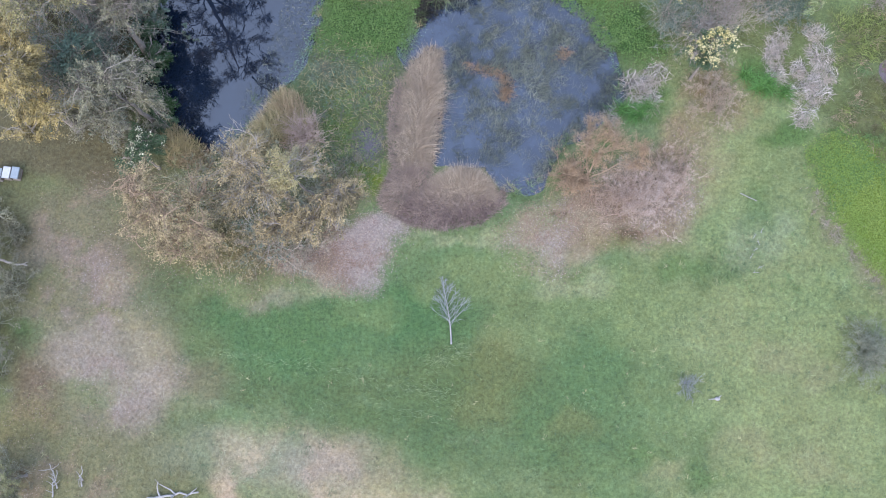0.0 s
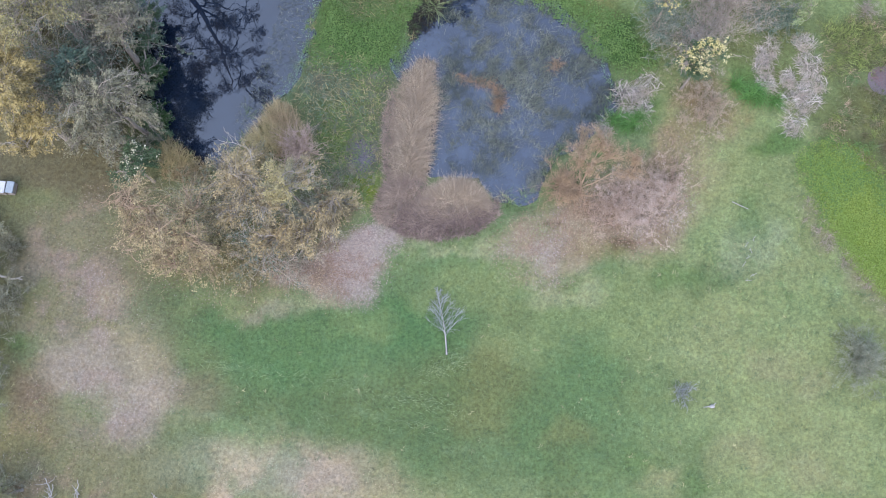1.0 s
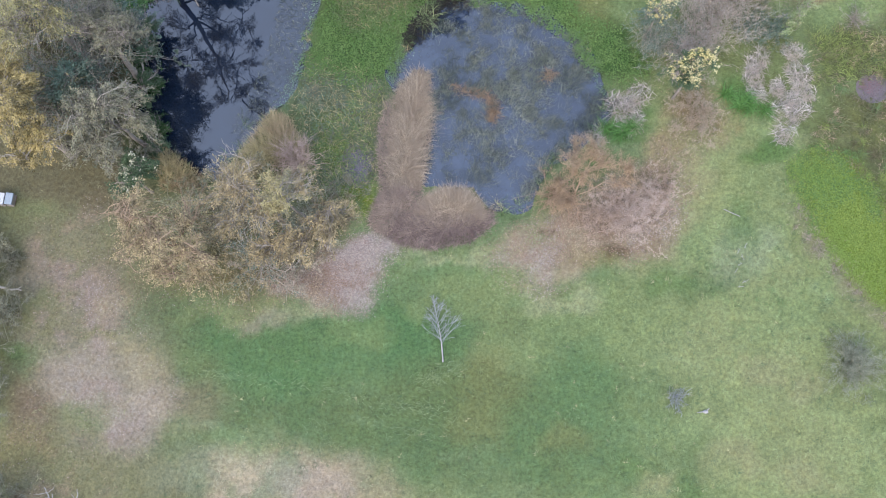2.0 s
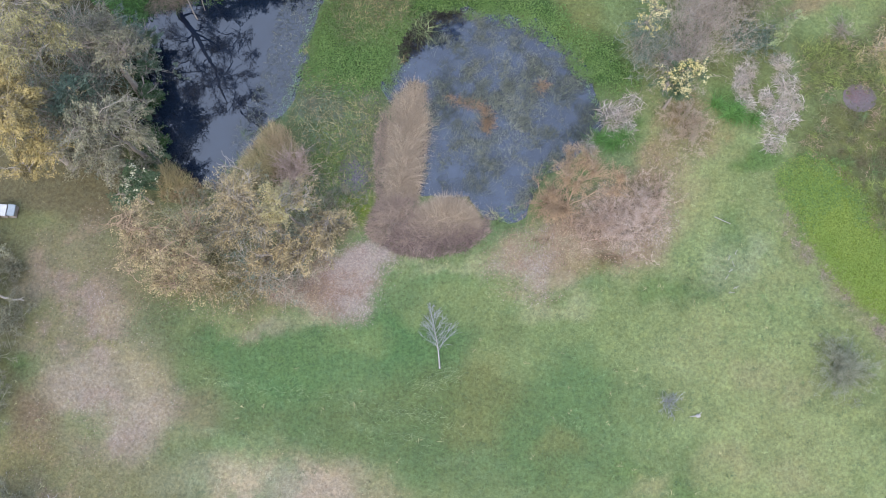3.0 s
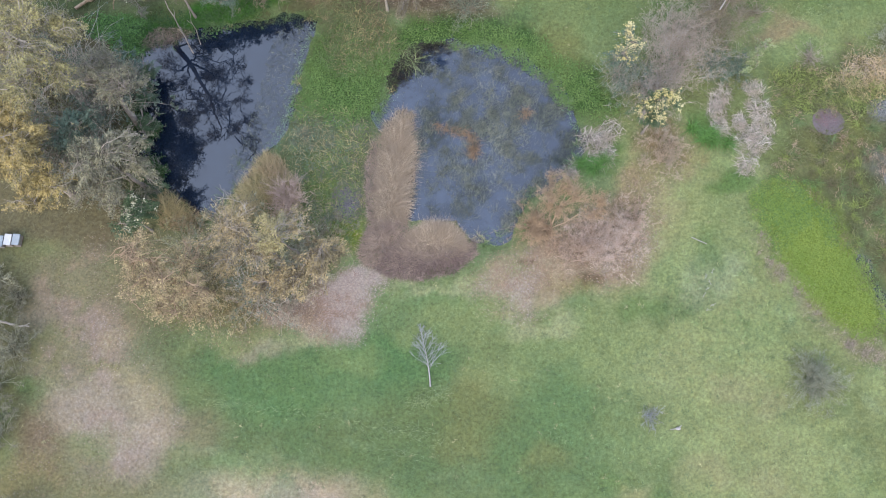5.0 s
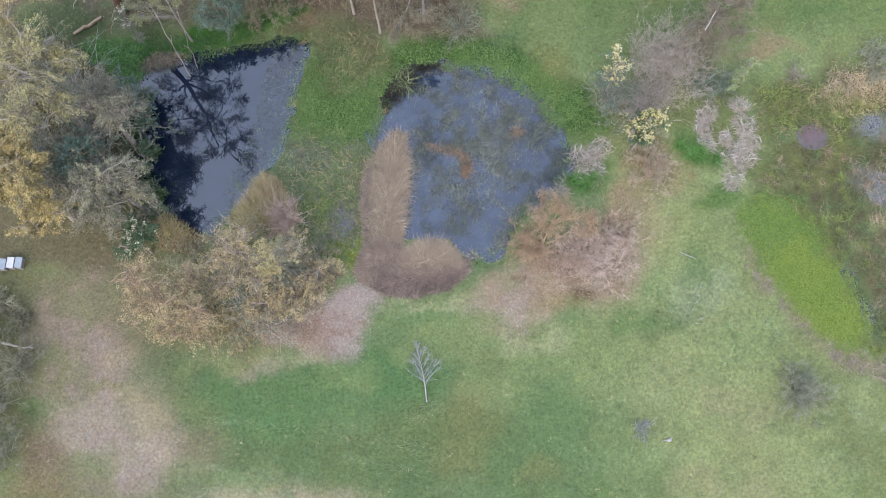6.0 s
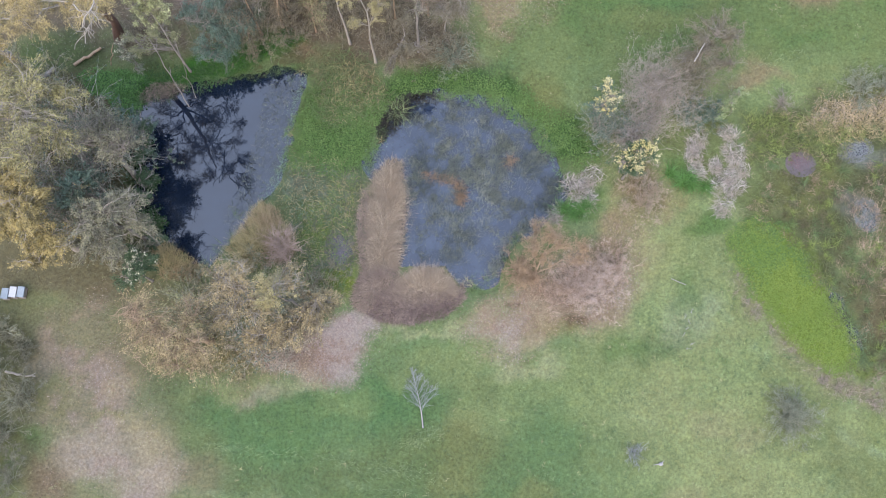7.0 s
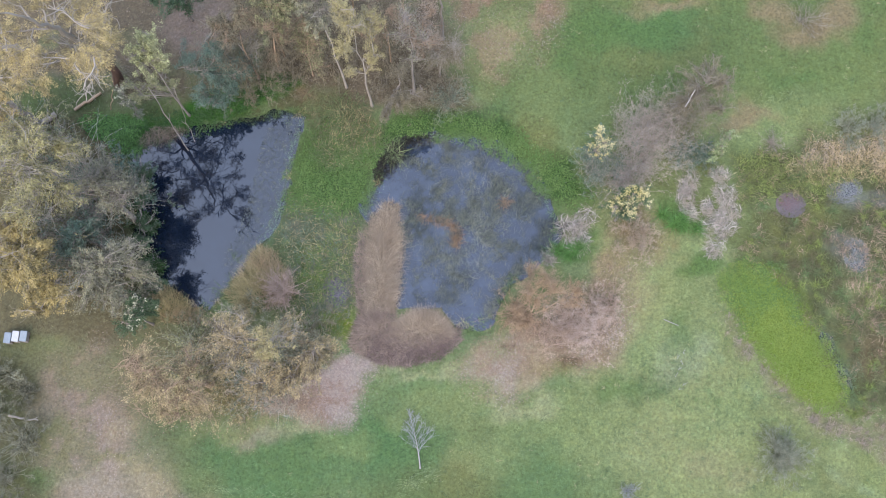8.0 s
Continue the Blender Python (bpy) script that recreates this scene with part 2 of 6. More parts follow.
# ---- mesh helpers ----
def mesh_of(name, V, F, material, tint=None, smooth=False):
    """A mesh from an array of points and an array of faces with equally many corners."""
    V, F = np.asarray(V, np.float32).reshape(-1, 3), np.asarray(F, np.int32)
    n, k = F.shape
    me = bpy.data.meshes.new(name)
    me.vertices.add(len(V))
    me.vertices.foreach_set("co", V.ravel())
    me.loops.add(n * k)
    me.loops.foreach_set("vertex_index", F.ravel())
    me.polygons.add(n)
    me.polygons.foreach_set("loop_start", np.arange(0, n * k, k, dtype=np.int32))
    me.polygons.foreach_set("loop_total", np.full(n, k, np.int32))
    if smooth:
        me.polygons.foreach_set("use_smooth", np.ones(n, bool))
    me.update(calc_edges=True)
    if tint is not None:
        at = me.attributes.new("tint", "FLOAT_COLOR", "POINT")
        at.data.foreach_set("color", np.c_[tint, np.ones(len(tint))].astype(np.float32).ravel())
    me.materials.append(material)
    return me


def thing(name, at, label, category, group="", kind=""):
    ob = new(name)
    ob.location = at
    ob.empty_display_size = 0.2
    return tagged(ob, label, category, group, kind)


def piece(name, me, parent, label=""):
    ob = new(name, me)
    ob.parent = parent
    if label:
        ob["label"] = label
    if name in ("spray", "crown", "foliage", "blossom", "fan", "clump"):
        ob["kind"] = "stuff"
    return ob


def part(name, bm, material, parent, label=""):
    me = bpy.data.meshes.new(name)
    bm.to_mesh(me)
    bm.free()
    me.materials.append(material)
    return piece(name, me, parent, label)


def unit(v):
    return v / np.maximum(np.linalg.norm(v, axis=-1, keepdims=True), 1e-9)


def tubes(P, R, sides=4):
    """Tapered tubes along many polylines at once: P is (n, k, 3), R is (n, k)."""
    P, R = np.asarray(P, float), np.asarray(R, float)
    n, k, _ = P.shape
    T = unit(np.gradient(P, axis=1))
    up = np.where(np.abs(T[..., 2:3]) > 0.9, np.array([1.0, 0, 0]), np.array([0, 0, 1.0]))
    A = unit(np.cross(T, up))
    B = np.cross(T, A)
    a = np.arange(sides) * 2 * math.pi / sides
    V = P[:, :, None] + R[:, :, None, None] * (A[:, :, None] * np.cos(a)[:, None] + B[:, :, None] * np.sin(a)[:, None])
    i, j, s = np.meshgrid(np.arange(n), np.arange(k - 1), np.arange(sides), indexing="ij")
    at = lambda ii, jj, ss: (ii * k + jj) * sides + ss % sides
    F = np.stack([at(i, j, s), at(i, j, s + 1), at(i, j + 1, s + 1), at(i, j + 1, s)], -1).reshape(-1, 4)
    return V.reshape(-1, 3), F


def merged(sets):
    V, F, o = [], [], 0
    for v, f in sets:
        V.append(v)
        F.append(f + o)
        o += len(v)
    return np.concatenate(V), np.concatenate(F)


def blades(base_at, way, length, width, droop, rng, segs=3):
    """Ribbons that rise along way and bend over."""
    n = len(base_at)
    s = np.linspace(0, 1, segs + 1)
    way = unit(way)
    side = unit(np.cross(way, rng.normal(size=(n, 3))))
    mid = base_at[:, None] + way[:, None] * (length[:, None] * s)[..., None]
    out = unit(way * np.array([1, 1, 0.0]) + rng.normal(size=(n, 3)) * np.array([0.25, 0.25, 0]))
    mid += out[:, None] * (length * droop)[:, None, None] * (s ** 2)[None, :, None] * 0.6
    curl = rng.normal(size=n) * 0.22 * length
    mid += np.cross(out, [0, 0, 1.0])[:, None] * curl[:, None, None] * (s ** 2)[None, :, None]
    mid[..., 2] -= (length * droop)[:, None] * s ** 2.2 * 0.7
    w = width[:, None] * (1 - 0.85 * s ** 1.5)
    V = np.stack([mid - side[:, None] * w[..., None] / 2, mid + side[:, None] * w[..., None] / 2], 2)
    i, j = np.meshgrid(np.arange(n), np.arange(segs), indexing="ij")
    b = (i * (segs + 1) + j) * 2
    return V.reshape(-1, 3), np.stack([b, b + 1, b + 3, b + 2], -1).reshape(-1, 4)


def leaves(centre, size, rng, flat=0.6, slim=0.42, along=None):
    """Pointed leaves, one four-cornered sheet folded along its middle each; flat: how level they lie."""
    n = len(centre)
    nrm = unit(rng.normal(size=(n, 3)) * (1 - flat) + np.array([0, 0, 1.0]) * flat)
    a = unit(np.cross(nrm, rng.normal(size=(n, 3))))
    if along is not None:
        a = unit(along)
        nrm = unit(nrm - a * (nrm * a).sum(1, keepdims=True))
    b = np.cross(nrm, a)
    L = (size * rng.uniform(0.6, 1.3, n))[:, None]
    V = np.stack([centre - a * L / 2, centre + b * L * slim / 2 - nrm * L * 0.08, centre + a * L / 2, centre - b * L * slim / 2 - nrm * L * 0.08], 1)
    return V.reshape(-1, 3), np.arange(4 * n).reshape(-1, 4)


def discs(centre, radius, rng, tilt=0.25, sides=4):
    n = len(centre)
    nrm = unit(rng.normal(size=(n, 3)) * tilt + np.array([0, 0, 1.0]))
    a = unit(np.cross(nrm, rng.normal(size=(n, 3))))
    b = np.cross(nrm, a)
    t = np.arange(sides) * 2 * math.pi / sides
    r = radius[:, None] * rng.uniform(0.8, 1.2, (n, sides))
    V = centre[:, None] + a[:, None] * (r * np.cos(t))[..., None] + b[:, None] * (r * np.sin(t))[..., None]
    return V.reshape(-1, 3), np.arange(sides * n).reshape(-1, sides)


def wander(start, way, length, k, rng, bend=0.25, lift=0.0):
    """Crooked polylines, (n, k, 3)."""
    n = len(start)
    way = unit(way)
    P = np.empty((n, k, 3))
    P[:, 0] = start
    d = way.copy()
    for i in range(1, k):
        d = unit(d + rng.normal(size=(n, 3)) * bend + np.array([0, 0, lift]))
        P[:, i] = P[:, i - 1] + d * (length / (k - 1))[:, None]
    return P


def taper(n, k, r0, r1):
    return np.outer(np.full(n, 1.0), np.linspace(1, 0, k)) * np.reshape(r0 - r1, (-1, 1)) + np.reshape(r1, (-1, 1)) + np.zeros((n, k))


# ---- noise and plan regions ----
LATTICE = np.random.default_rng(5).random((256, 256))


def value_noise(x, y, size):
    x, y = np.asarray(x) / size + 97.3, np.asarray(y) / size + 41.7
    i, j = np.floor(x).astype(int), np.floor(y).astype(int)
    u, v = x - i, y - j
    u, v = u * u * (3 - 2 * u), v * v * (3 - 2 * v)
    g = lambda a, b: LATTICE[a % 256, b % 256]
    return (g(i, j) * (1 - u) + g(i + 1, j) * u) * (1 - v) + (g(i, j + 1) * (1 - u) + g(i + 1, j + 1) * u) * v


def fbm(x, y, size, octaves=4):
    total, norm, amp = 0, 0, 1.0
    for o in range(octaves):
        total = total + amp * value_noise(np.asarray(x) + 13.7 * o, np.asarray(y) - 7.1 * o, size / 2 ** o)
        norm += amp
        amp *= 0.55
    return total / norm


def inside(poly, x, y):
    """Distance to the outline of a plan region, positive inside."""
    p = np.asarray(poly, float)
    x, y = np.asarray(x, float), np.asarray(y, float)
    d, odd = np.full(x.shape, 1e9), np.zeros(x.shape, bool)
    for (ax, ay), (bx, by) in zip(p, np.roll(p, -1, 0)):
        ex, ey = bx - ax, by - ay
        t = np.clip(((x - ax) * ex + (y - ay) * ey) / (ex * ex + ey * ey), 0, 1)
        d = np.minimum(d, np.hypot(x - ax - t * ex, y - ay - t * ey))
        odd ^= ((ay > y) != (by > y)) & (x < ex * (y - ay) / (ey if ey else 1e-9) + ax)
    return np.where(odd, d, -d)


def soft(poly, x, y, edge, ragged=0.6):
    d = inside(poly, x, y) + (fbm(x, y, 1.6) - 0.5) * 2 * ragged
    t = np.clip(d / edge + 0.5, 0, 1)
    return t * t * (3 - 2 * t)


def scatter(poly, n, rng, margin=0.0):
    p = np.asarray(poly, float)
    lo, hi = p.min(0) - 0.5, p.max(0) + 0.5
    out = np.empty((0, 2))
    while len(out) < n:
        q = rng.uniform(lo, hi, (n * 2, 2))
        out = np.concatenate([out, q[inside(poly, q[:, 0], q[:, 1]) > margin]])
    return out[:n]


# ---- the plan ----
WATER_W = [(-17.1, 21.8), (-13.8, 22.8), (-10.7, 23.1), (-7.0, 23.4), (-6.6, 23.2), (-7.4, 20.9), (-7.9, 18.8), (-8.8, 15.8), (-10.2, 14.5), (-11.5, 12.9), (-12.7, 11.7), (-14.5, 12.6), (-16.5, 14.2), (-17.0, 17.0), (-17.2, 19.4)]
WATER_E = [(-2.4, 19.3), (-1.4, 21.1), (1.0, 21.5), (3.2, 21.1), (5.2, 20.4), (6.8, 19.0), (7.7, 17.2), (8.2, 15.4), (7.6, 14.1), (6.3, 12.8), (4.9, 11.9), (3.8, 10.0), (3.0, 9.6), (1.8, 9.9), (0.9, 11.0), (-1.7, 11.3), (-2.3, 13.3), (-3.3, 16.8), (-3.4, 17.5), (-2.6, 18.5)]
DUCK = [(17.4, 12.0), (19.0, 12.3), (20.6, 11.6), (21.6, 9.8), (22.4, 8.2), (23.2, 6.6), (23.4, 4.9), (22.8, 3.7), (21.4, 4.3), (20.0, 5.9), (18.7, 7.8), (17.6, 9.8)]
POOL_E = [(22.8, 8.0), (23.2, 7.6), (23.9, 5.9), (24.0, 5.0), (23.5, 5.6), (23.0, 7.0)]
MARSH = [(19.3, 18.5), (23.2, 20.0), (28.4, 20.6), (34.0, 20.7), (34.0, 2.2), (23.1, 3.4), (23.5, 4.9), (21.7, 9.2), (20.9, 11.6), (18.5, 12.4), (19.6, 15.4)]
PADS_A = [(-7.2, 20.8), (-6.4, 22.2), (-4.5, 22.6), (-2.4, 21.8), (-2.5, 20.2), (-2.9, 18.6), (-3.4, 17.3), (-4.1, 16.6), (-6.1, 16.8), (-7.9, 17.4), (-7.7, 19.1)]
PADS_B = [(-2.2, 22.1), (-1.1, 22.8), (2.3, 22.7), (5.0, 22.2), (7.3, 20.5), (9.3, 18.8), (10.3, 17.0), (8.9, 16.4), (7.6, 17.0), (6.6, 18.8), (5.1, 20.2), (3.2, 20.9), (1.0, 21.5), (-1.3, 21.4), (-2.4, 19.9), (-2.9, 20.4)]
PADS_C = [(-20.1, 23.6), (-14.8, 23.6), (-10.7, 24.7), (-7.9, 25.8), (-7.2, 25.2), (-9.3, 23.8), (-11.4, 22.8), (-14.8, 22.6), (-16.7, 21.4), (-17.8, 21.5)]
BOG = [(-8.1, 18.4), (-4.1, 16.6), (-3.5, 16.1), (-3.9, 12.1), (-4.8, 9.8), (-7.3, 9.7), (-7.8, 14.0), (-8.8, 15.7)]
LIT_POINT = [(-10.1, 6.4), (-8.4, 6.9), (-6.7, 7.4), (-5.3, 8.6), (-3.8, 8.6), (-3.0, 7.8), (-3.1, 6.8), (-3.8, 5.8), (-4.8, 4.9), (-6.1, 4.8), (-7.5, 5.1), (-9.5, 5.7)]
LIT_WEST = [(-21.9, 5.5), (-18.5, 6.6), (-17.0, 5.6), (-15.6, 3.4), (-14.1, 1.2), (-14.3, -1.0), (-16.2, -2.1), (-17.8, -2.9), (-20.5, -0.5), (-21.4, 2.0)]
LIT_NORTHWEST = [(-21.6, 10.1), (-18.1, 10.7), (-17.4, 5.7), (-17.7, 4.6), (-20.5, 4.0), (-21.7, 7.5)]
LIT_SOUTHWEST = [(-21.3, -0.5), (-17.6, -2.1), (-16.3, -4.2), (-18.5, -7.4), (-24.6, -7.4), (-24.0, -1.0)]
LIT_EAST = [(1.8, 8.0), (3.3, 8.6), (5.0, 9.1), (7.6, 10.8), (10.2, 11.6), (11.5, 10.7), (11.3, 9.3), (10.3, 7.9), (8.3, 7.2), (6.6, 6.7), (4.6, 5.6), (2.9, 5.9), (2.1, 6.8)]
LIT_NORTH = [(2.4, 31.2), (9.2, 30.8), (9.5, 28.6), (9.0, 27.0), (7.8, 25.8), (5.9, 25.2), (3.8, 24.6), (2.4, 24.7), (1.9, 27.9)]
TAN_BANK = [(11.3, 14.0), (11.6, 15.7), (12.7, 16.3), (13.9, 15.5), (14.0, 14.0), (12.6, 12.7), (11.6, 10.9), (10.0, 11.6), (10.5, 13.1)]
BEIGE_EDGE = [(-18.0, 5.5), (-16.8, 5.2), (-15.6, 3.0), (-14.6, 1.1), (-14.1, -0.8), (-15.4, -1.1), (-16.2, 1.0), (-17.5, 3.2)]
TAN_PATH = [(10.3, 12.7), (12.5, 12.9), (12.8, 11.2), (11.9, 9.4), (10.7, 7.4), (9.4, 7.1), (11.0, 9.0), (11.1, 10.7)]
STRAW = [(-11.7, -2.4), (-10.4, -1.7), (-8.4, -2.2), (-6.5, -2.4), (-5.1, -3.2), (-2.9, -4.2), (-0.7, -5.3), (0.6, -7.4), (-12.0, -7.4)]
UNDER_TREES = [(-17.7, 10.0), (-11.5, 11.2), (-5.3, 9.9), (-5.4, 6.7), (-9.0, 5.6), (-10.6, 3.8), (-13.8, 5.3), (-16.7, 5.7), (-18.3, 7.4)]
BARE_N = [(-7.2, 25.2), (-10.0, 26.0), (-14.5, 24.6), (-24, 25.0), (-34.0, 24.0), (-34.0, 38.7), (3.2, 38.7), (2.5, 25.7), (3.7, 23.0), (-1.1, 23.0), (-4.2, 23.5)]
DARK_LAWN = [(-17.0, 7.1), (-14.1, 5.7), (-11.4, 3.7), (-7.5, 4.8), (-5.2, 4.4), (-3.0, 7.9), (1.3, 7.6), (3.8, 5.3), (5.9, 3.4), (7.0, 1.2), (4.7, -2.1), (0.9, -3.1), (-3.5, -2.1), (-7.3, -2.1), (-11.2, -2.6), (-13.8, -0.5), (-14.7, 2.3), (-17.4, 4.6)]
REED_LONG = [(-2.7, 16.6), (-2.0, 17.4), (-1.4, 17.3), (-1.2, 15.2), (-1.3, 13.3), (-1.6, 12.1), (-1.8, 10.9), (-3.4, 10.6), (-3.4, 12.1), (-3.4, 13.9), (-3.2, 15.0), (-3.0, 16.0)]
REED_MOUND = [(-1.6, 10.3), (-0.6, 10.8), (0.6, 10.7), (1.2, 10.1), (1.6, 9.4), (1.4, 9.0), (0.4, 8.8), (-1.0, 8.8), (-2.1, 9.1)]
SEDGE = [(-11.5, 12.5), (-9.6, 15.2), (-8.8, 15.0), (-7.6, 13.2), (-7.6, 12.0), (-9.2, 11.4), (-10.5, 11.0)]
SEDGE_W = [(-15.8, 13.8), (-14.8, 13.1), (-12.8, 11.6), (-13.1, 10.7), (-15.1, 11.1), (-15.7, 12.1)]
MUD_W = [(-30, 12.3), (-22.6, 10.6), (-21.5, 7.6), (-22.3, 1.7), (-30, 1.8)]
DRY_EDGE = [(17.0, 9.6), (17.6, 9.6), (18.7, 7.7), (20.0, 5.8), (21.5, 4.2), (23.4, 3.4), (25.6, 3.3), (32, 2.6), (32, 0.6), (25.4, 1.3), (23.2, 1.9), (21.2, 3.3), (20.0, 4.9), (18.6, 6.6), (17.2, 8.4)]


def oval(cx, cy, rx, ry, turn=0.0):
    c, s = math.cos(turn), math.sin(turn)
    return [(cx + rx * math.cos(a) * c - ry * math.sin(a) * s, cy + rx * math.cos(a) * s + ry * math.sin(a) * c) for a in np.linspace(0, 2 * math.pi, 14, endpoint=False)]


POOL_RED, POOL_N, POOL_S = oval(22.0, 15.85, 0.46, 0.34), oval(25.3, 16.5, 0.7, 0.3, 0.3), oval(25.4, 12.6, 0.35, 0.6)
POOL_BOG = oval(-5.0, 12.3, 0.46, 0.85)
WATERS = (WATER_W, WATER_E, POOL_E, POOL_RED, POOL_N, POOL_S, POOL_BOG)
LEVEL = -0.2
CLEAR_E = [(5.5, 13.4), (3.9, 11.8), (2.9, 10.2), (1.8, 10.0), (1.6, 10.7), (2.9, 12.2), (4.4, 13.6), (6.2, 15.4), (7.4, 17.0), (7.8, 16.6), (6.8, 14.8)]
# corner of the round pond whose water is dark with shadow
SHADED_WATER = [(-2.4, 18.7), (-2.6, 19.4), (-1.7, 20.9), (-0.8, 21.4), (1.1, 21.5), (0.9, 20.8), (-0.3, 20.6), (-0.9, 19.9), (-1.6, 19.0)]
SHORE_N = [(-17.4, 21.6), (-14.2, 22.6), (-7.0, 23.2), (-6.2, 24.4), (-8.6, 24.6), (-13.4, 23.6), (-17.0, 22.8)]
WEST_STRIP = [(-22.5, 10.5), (-17.5, 10.2), (-15.0, 6.4), (-12.6, 2.0), (-11.6, -3.0), (-13.0, -8.0), (-25.0, -8.0), (-22.5, 2.0)]
WOOD_W = [(-34, 24.5), (-20, 24.5), (-17.2, 22), (-17.2, 13.5), (-15.2, 10.4), (-17.5, 9.8), (-23, 10.4), (-34, 11)]
PATCH_A = ((138, 130, 84), 0.55, [(-22.1, -2.1, 2, 1.3), (6.6, 6.9, 1.7, 0.6), (-12.6, 6.2, 3.3, 0.7), (-3.2, 21.7, 1, 1.6)])
PATCH_B = ((107, 139, 91), 0.51, [(7, 2.3, 4.5, 3.9), (5, -0.5, 3.3, 3.1), (-6.3, 1.2, 5.6, 1), (-10.9, -1.6, 4.5, 1.1), (15.9, 4.2, 2, 1.3), (-0.7, 6.8, 3.3, 1.1)])
PATCH_C = ((177, 163, 149), 0.68, [(-7.4, -3.8, 2.5, 1.7), (-5.8, 4.9, 2, 0.7), (-19, 1.7, 2, 1.7), (-16.3, 0.1, 1.7, 1.7), (3.8, 6.8, 1.4, 0.8), (-5.2, 6.8, 1.1, 1.1), (10.5, 9.9, 0.8, 0.8), (-5.1, 12, 0.5, 1)])
PATCH_D = ((124, 128, 78), 0.6, [(0.1, 0.6, 3.9, 1.7), (-18, 3.8, 0.6, 0.4), (7.7, 21, 1.3, 1.9), (21.7, 13.9, 1.9, 1.9), (23.5, 15.1, 1.3, 1.3)])
PATCH_E = ((112, 134, 58), 0.5, [(-6.2, 13.9, 1.3, 1.5)])
PATCH_F = ((126, 144, 40), 0.85, [(-5, 10.4, 1, 0.8)])
PATCH_G = ((93, 120, 77), 0.53, [(-14.9, 4.5, 2.5, 1.7), (-4.9, -0.5, 6.1, 1.7), (5.1, 23, 1.3, 0.6)])
PATCH_H = ((116, 136, 84), 0.6, [(22.4, 24.1, 2.9, 1.6), (27, 24.2, 2.6, 2.6)])
PATCH_I = ((86, 127, 79), 0.7, [(-9.7, 2.6, 4.7, 1.7), (-3, 3.4, 4.5, 2.2), (15.2, 27.5, 3.6, 1.5)])
PATCH_J = ((92, 122, 72), 0.72, [(-21.9, 2.6, 0.8, 0.7), (11, 27.6, 2.6, 1.3)])
PATCH_K = ((136, 134, 136), 0.6, [(24.8, 12.7, 1, 1.1), (26.7, 16, 1.6, 0.6)])
PATCH_L = ((120, 104, 81), 0.6, [(-21.4, 0.6, 1.7, 1.7), (-7.1, 6.1, 0.8, 0.8), (-5.5, 24, 1.6, 1), (25.6, 7, 1.3, 1.9)])
PATCH_M = ((152, 160, 112), 0.5, [(1.1, 2.1, 1.5, 0.8), (-3.4, -4.9, 4.2, 1), (13.8, -3.6, 5.6, 2), (13.1, 3.4, 5.6, 3.6), (16.9, -0.5, 3.6, 3.3), (12.1, 10.8, 2.2, 2.2), (1.3, 7.9, 1.7, 0.4), (-11.2, 4.4, 2.8, 0.8), (4.5, 8.3, 1.1, 0.8), (5.4, 27.4, 2.6, 1.9), (16, 28.7, 1.9, 0.5), (14.4, 17.4, 1.2, 1.6), (12, 13.8, 1.3, 1.3), (25.6, 11, 1.6, 1.3)])
PATCH_N = ((127, 142, 94), 0.51, [(9.3, 5, 2.8, 1.7), (-18.5, -0.2, 1.7, 0.8), (16.2, 9.3, 1.7, 2.2), (7.9, 24.2, 2.3, 1.9), (12, 22.2, 0.9, 2.6), (16.2, 10.9, 1.6, 1.6)])
PATCH_W = ((166, 160, 138), 0.6, [(-9.8, 4.0, 1.7, 0.45)])
PATCH_U = ((166, 150, 140), 0.7, [(-13.2, 30.2, 2.2, 2.4), (-11.4, 28.8, 1.6, 1.4)])
PATCH_Q = ((88, 108, 66), 0.8, [(-20.6, 25.2, 2.6, 1.3), (-24.0, 24.6, 2.0, 1.6), (-16.0, 24.3, 1.4, 0.6)])
# first spot paints the shaded hollow at the east thicket's foot
PATCH_R = ((98, 80, 62), 0.75, [(7.5, 7.3, 0.7, 0.45), (5.0, 8.6, 0.5, 0.4)])
PATCH_S = ((84, 120, 62), 0.75, [(14.7, 15.8, 0.8, 1.5), (8.9, 13.4, 1.0, 0.6), (16.2, 12.4, 1.2, 0.7), (10.2, 14.6, 0.5, 0.9)])
PATCH_T = ((106, 116, 72), 0.65, [(17.1, 16.4, 1.9, 2.2), (14.6, 18.0, 1.0, 1.2), (19.0, 14.0, 1.0, 1.6)])
PATCH_O = ((98, 123, 81), 0.55, [(2, 0.1, 5.6, 3.1), (2, -3.1, 8.4, 2.2), (11.4, -3.6, 1.4, 1.7), (12.8, 6, 2.1, 1.1), (0.7, 9.4, 1.7, 1.7)])
PATCH_P = ((150, 160, 132), 0.45, [(14.6, 7.4, 1.6, 1.7), (-11.4, -3.3, 3.6, 1.3)])
PATCH_V = ((122, 132, 112), 0.4, [(-5.1, 15.3, 1.5, 1.5), (-7.1, 16.6, 1.1, 1.4)])
PATCH_X = ((140, 156, 104), 0.5, [(1.2, 5.6, 2.6, 1.3), (5.6, 4.4, 2.6, 1.2), (2.8, 2.9, 2.4, 1.1), (8.8, 3.4, 2.2, 1.6), (-5.0, 3.4, 1.6, 0.9), (-1.4, 5.0, 1.6, 0.8)])
PATCH_Y = ((164, 168, 130), 0.6, [(-0.6, 7.35, 2.6, 0.35), (1.5, 7.4, 0.7, 0.8), (5.2, 5.2, 1.8, 0.5), (-7.0, 4.4, 2.0, 0.4)])
